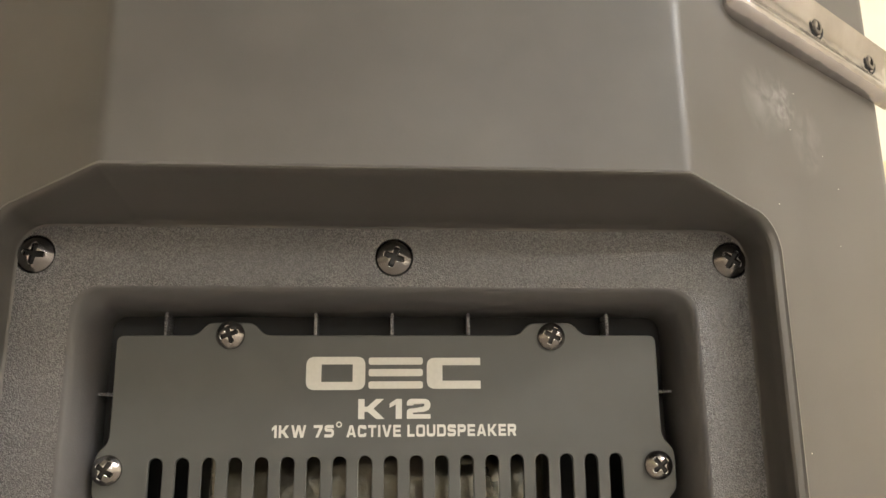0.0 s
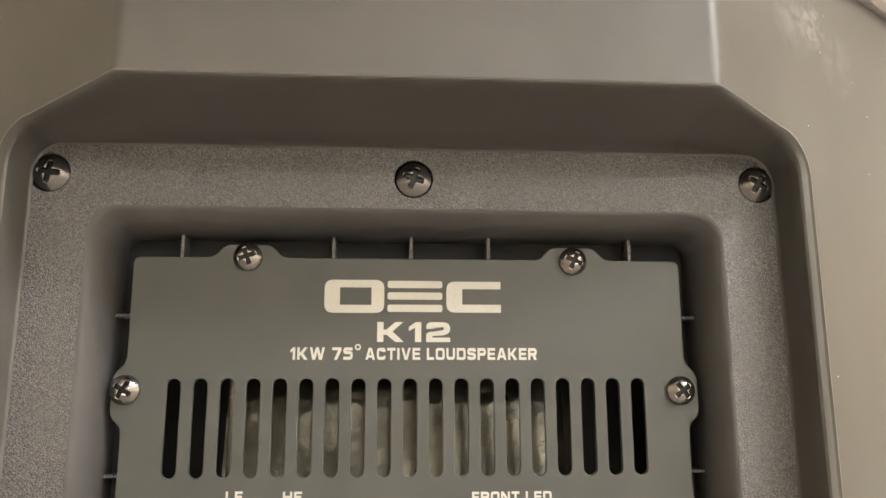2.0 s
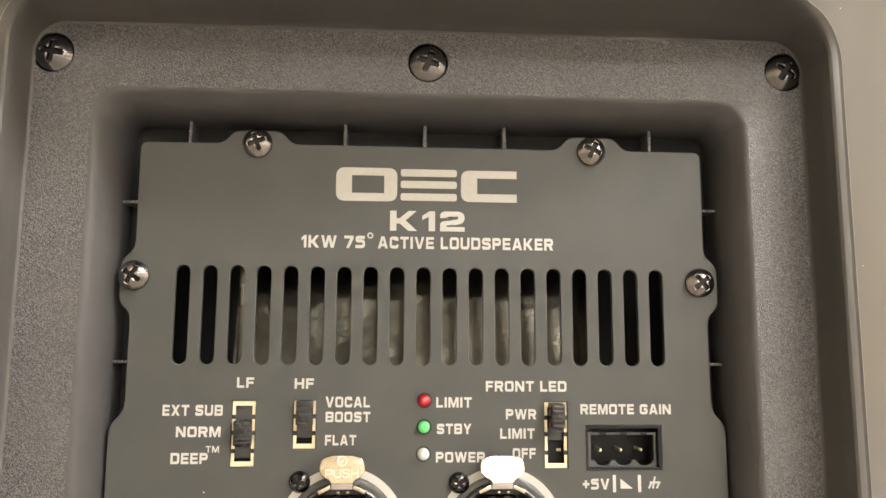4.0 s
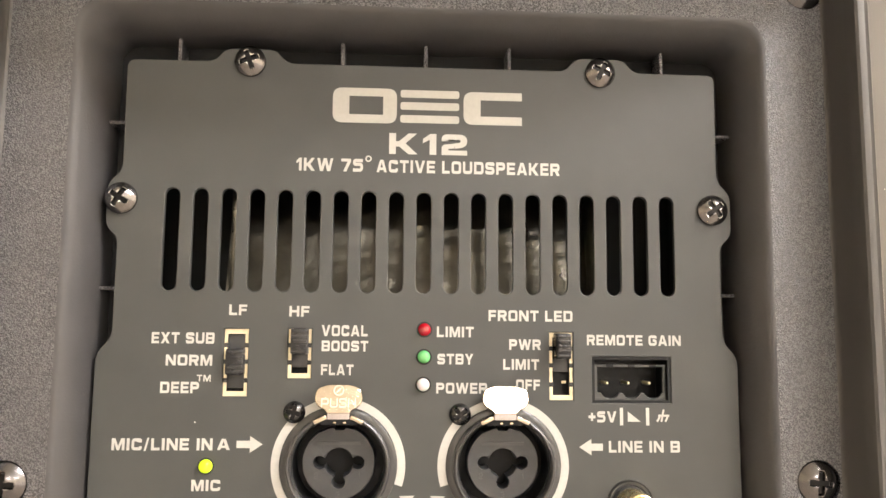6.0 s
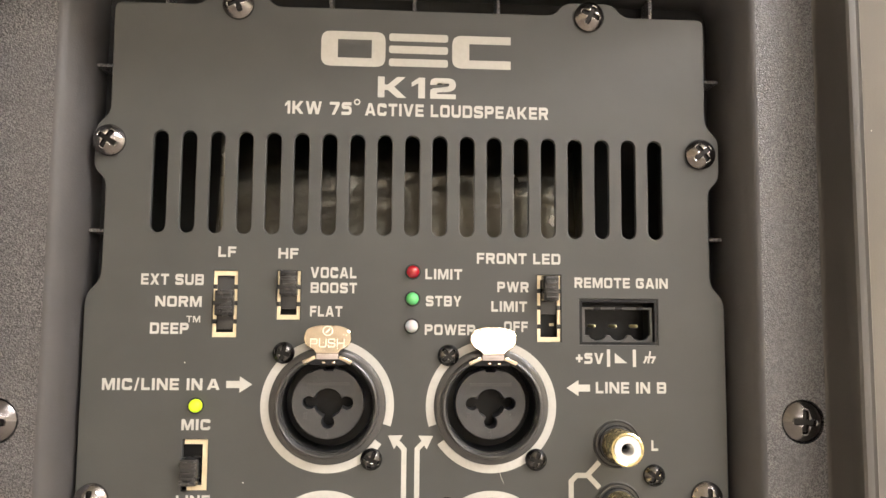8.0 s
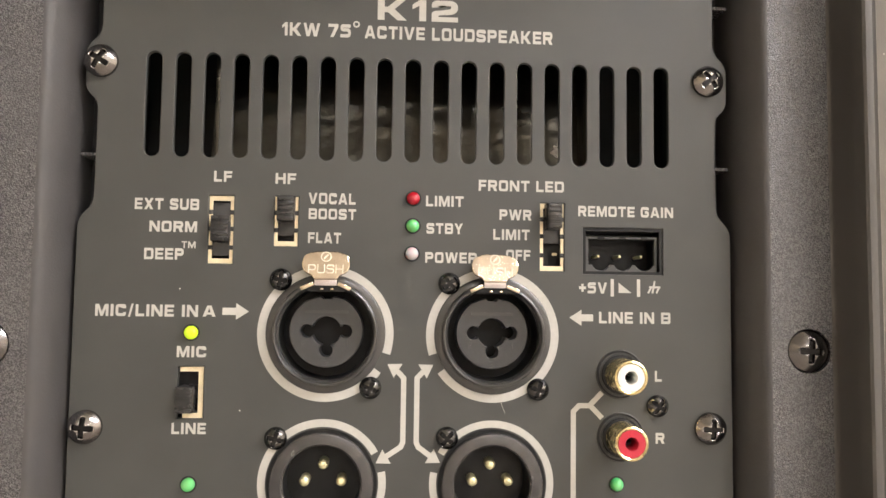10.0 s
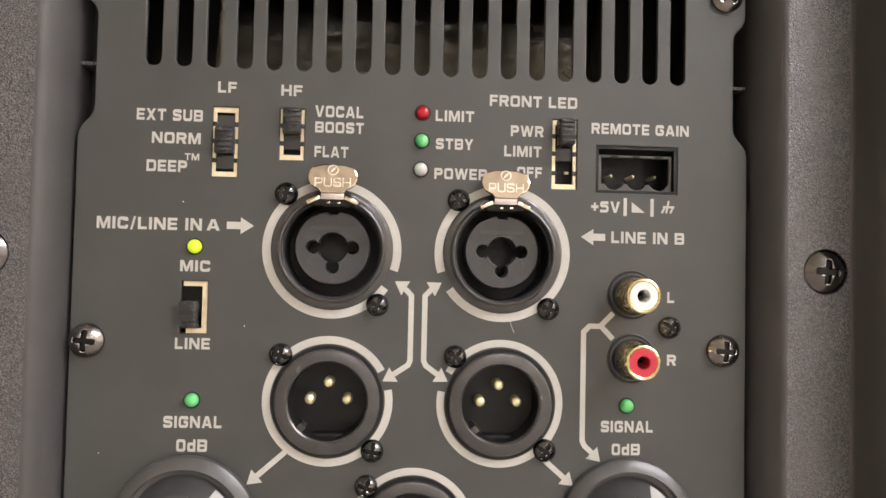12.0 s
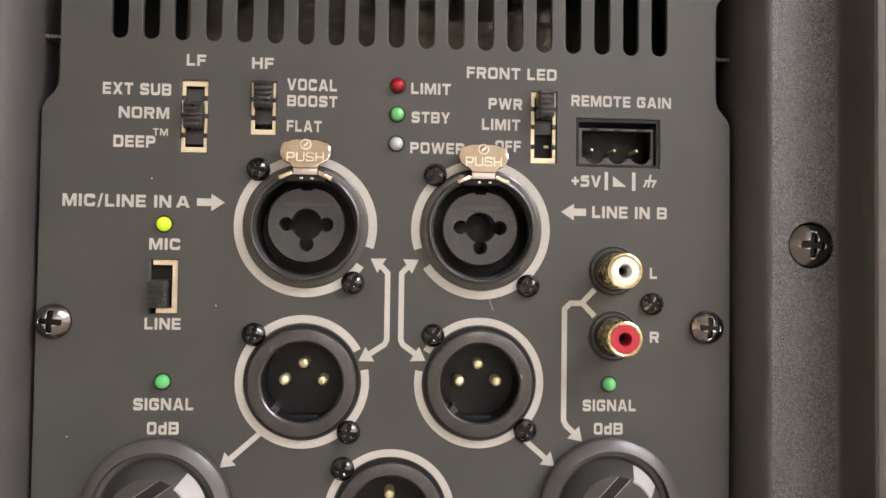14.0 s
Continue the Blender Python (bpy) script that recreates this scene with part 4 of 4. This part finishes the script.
for (u, v), pointing in zip(KNOBS, (56, 43)):
    knob = part("gain_knob", SKIRT, M_SKIRT, speaker, (u, v + 0.25, 0), "black round gain knob with a pale pointer", turn=pointing)
    part("core", CORE, M_INSERT, knob)
    part("pointer_mark", POINT, M_POINTER, knob, label="pale grey pointer")
    for k in (-1, 1):
        # a near-black plate on the core paints the shade of the groove
        part("groove_shade", GROOVE[k], M_VOID, knob, (4.7 * k, 0, 0))
        for x, y in ((3.45, 8.1), (5.95, 6.6)):
            # a thin pale bar stands for the highlight along the groove's edge
            part("groove_lip_glint", LIP_GLINT[y], M_EDGE, knob, (x * k, 0, 0))

# ---- metal rail bolted to the flank near the top ----
k_along = Vector((1, -SLOPE)).normalized()
rail_dir, rail_out = Vector((k_along.x, 0, k_along.y)), Vector((-k_along.y, 0, k_along.x))


def rail_mesh():
    """A bar with a shallow trough along its face, rounded at one end."""
    sec = [(-9.8, 0), (-9.7, 2.4), (-9.1, 4.2), (-8.0, 5.4), (-6.6, 5.8), (-5.2, 5.4), (-3.4, 4.2), (-1.0, 3.4), (2.0, 3.4), (4.8, 4.2), (7.6, 5.4), (9.3, 5.6), (10.6, 4.4), (10.9, 0)]
    bm = bmesh.new()
    rows = []
    for s, f in ((0, 0.35), (0.8, 0.6), (2.2, 0.82), (4.5, 0.95), (8, 1.0), (40, 1.0), (80, 1.0), (106, 1.0), (107.5, 0.97), (108.3, 0.9)):
        rows.append([bm.verts.new((s, v * (0.55 + 0.45 * f), h * f)) for v, h in sec])
    for a, b in zip(rows, rows[1:]):
        for k in range(len(sec) - 1):
            bm.faces.new((a[k], a[k + 1], b[k + 1], b[k]))
    for r in (rows[0], rows[-1]):
        bm.faces.new(r)
    return finish(bm, 40, mm=False)


def on_flank(u, v):
    """The pose on the flank at u, v: x along it outwards, y up, z off its face; millimetres."""
    h = HOOD - SLOPE * (u - MID - RIDGE)
    o = out(u, v, h)
    ex = Vector((k_along.x, -k_along.y, 0))
    ez = Vector((-k_along.y, -k_along.x, 0))
    ey = ez.cross(ex)
    m = Matrix((ex, ey, ez)).transposed().to_4x4()
    return Matrix.Translation(o) @ m @ Matrix.Scale(0.001, 4)


def flank_part(name, me, material, parent, u, v, label=""):
    if isinstance(me, bmesh.types.BMesh):
        me = finish(me, 40, mm=False)
    me.transform(on_flank(u, v))
    me.materials.append(material)
    ob = new(name, me)
    ob.parent = parent
    return tagged(ob, label=label)


rail = flank_part("rail", rail_mesh(), M_RAIL, speaker, 91, 523.3, "worn bronze-coloured metal rail with two bolts")
for u in (132.5, 165.0):
    cup = lathe([(4.5, 3.3), (4.2, 3.75), (3.8, 3.6), (3.6, 3.0), (0, 3.0)], 28)
    flank_part("bolt_seat", cup, M_VOID, rail, u - 0.2, 525.8)
    bolt = lathe([(3.0, 2.9), (3.0, 3.7), (2.7, 4.1), (1.6, 4.1), (1.5, 3.3), (0, 3.3)], 24)
    flank_part("bolt", bolt, M_DARKSCREW, rail, u - 0.2, 525.8, "dark socket-head bolt")

# dust specks and a pale scuff on the flank
speck = [(109.5, 394.4, 0.16), (107.4, 462.0, 0.17), (117, 487, 0.13), (140, 474, 0.16), (137, 455, 0.14), (121, 500, 0.12), (133, 483, 0.1)]
for u, v, r in speck:
    flank_part("dust_speck", lathe([(r, 0.0), (r * 0.8, 0.12), (0, 0.16)], 8), M_DUST, speaker, u, v)
for u, v, h in ((-55.0, 337.3, 0.0), (-72.0, 279.5, 0.0), (-42.6, 276.0, 0.0), (-40.2, 308.8, 0.0)):
    part("dust_speck", finish(lathe([(0.16, 0.0), (0.12, 0.12), (0, 0.15)], 8)), M_DUST, speaker, (u, v, h))

# ---- the room ----
def room_box(name, lo, hi, material, label, category):
    bm = bmesh.new()
    bmesh.ops.create_cube(bm, size=1)
    for w in bm.verts:
        w.co = [(l + h) / 2 + c * (h - l) for l, h, c in zip(lo, hi, w.co)]
    bmesh.ops.bevel(bm, geom=bm.edges[:], offset=0.002, segments=1, affect="EDGES")
    me = finish(bm, 0, mm=False)
    me.materials.append(material)
    return tagged(new(name, me), label, category, kind="structure")


X, XE, Y0, Y1, Z = 3.0, 4.5, -7.5, 1.15, 2.6
room_box("floor", (-X, Y0, -0.1), (XE, Y1, 0.0), M_FLOOR, "brown carpet floor under the loudspeaker", "floor")
room_box("ceiling", (-X, Y0, Z), (XE, Y1, Z + 0.1), M_CEIL, "white tiled ceiling with light panels", "ceiling")
room_box("wall_north", (-X, Y1, -0.1), (XE, Y1 + 0.1, Z + 0.1), M_WALL, "plain cream painted wall", "wall")
room_box("wall_south", (-X, Y0 - 0.1, -0.1), (XE, Y0, Z + 0.1), M_WALL, "plain cream painted wall", "wall")
room_box("wall_east", (XE, Y0, -0.1), (XE + 0.1, Y1, Z + 0.1), M_WALL, "plain cream painted wall", "wall")
# unseen wall, set close to bounce light onto the cabinet's left-facing surfaces
room_box("wall_west_bounce", (-X - 0.1, Y0, -0.1), (-X, Y1, Z + 0.1), M_WALL, "plain cream painted wall", "wall")
room_box("trim", (-X, Y1 - 0.02, 0.0), (XE, Y1, 0.9), M_WAINSCOT, "yellow cream lower wall panel", "wall panel")


def ceiling_light(x, y):
    lamp = tagged(new("ceiling_light"), "lit rectangular ceiling light panel in a white frame", "ceiling light", "ceiling lights")
    lamp.location = (x, y, Z)
    bm = bmesh.new()
    for u0, v0, u1, v1 in ((-0.62, -0.32, 0.62, -0.29), (-0.62, 0.29, 0.62, 0.32), (-0.62, -0.29, -0.59, 0.29), (0.59, -0.29, 0.62, 0.29)):
        block(bm, u0, v0, -0.03, u1, v1, 0.0)
    me = finish(bm, 0, mm=False)
    me.materials.append(M_METALFRAME)
    new("lamp_frame", me).parent = lamp
    bm = bmesh.new()
    block(bm, -0.59, -0.29, -0.02, 0.59, 0.29, -0.012)
    me = finish(bm, 0, mm=False)
    me.materials.append(M_LAMP)
    new("diffuser", me).parent = lamp
    return lamp


first_light = ceiling_light(3.7, -1.8)
for x, y in ((2.0, -1.7), (0.85, -6.2), (3.5, -5.6)):
    copy_thing(first_light, pose(x, y, Z))
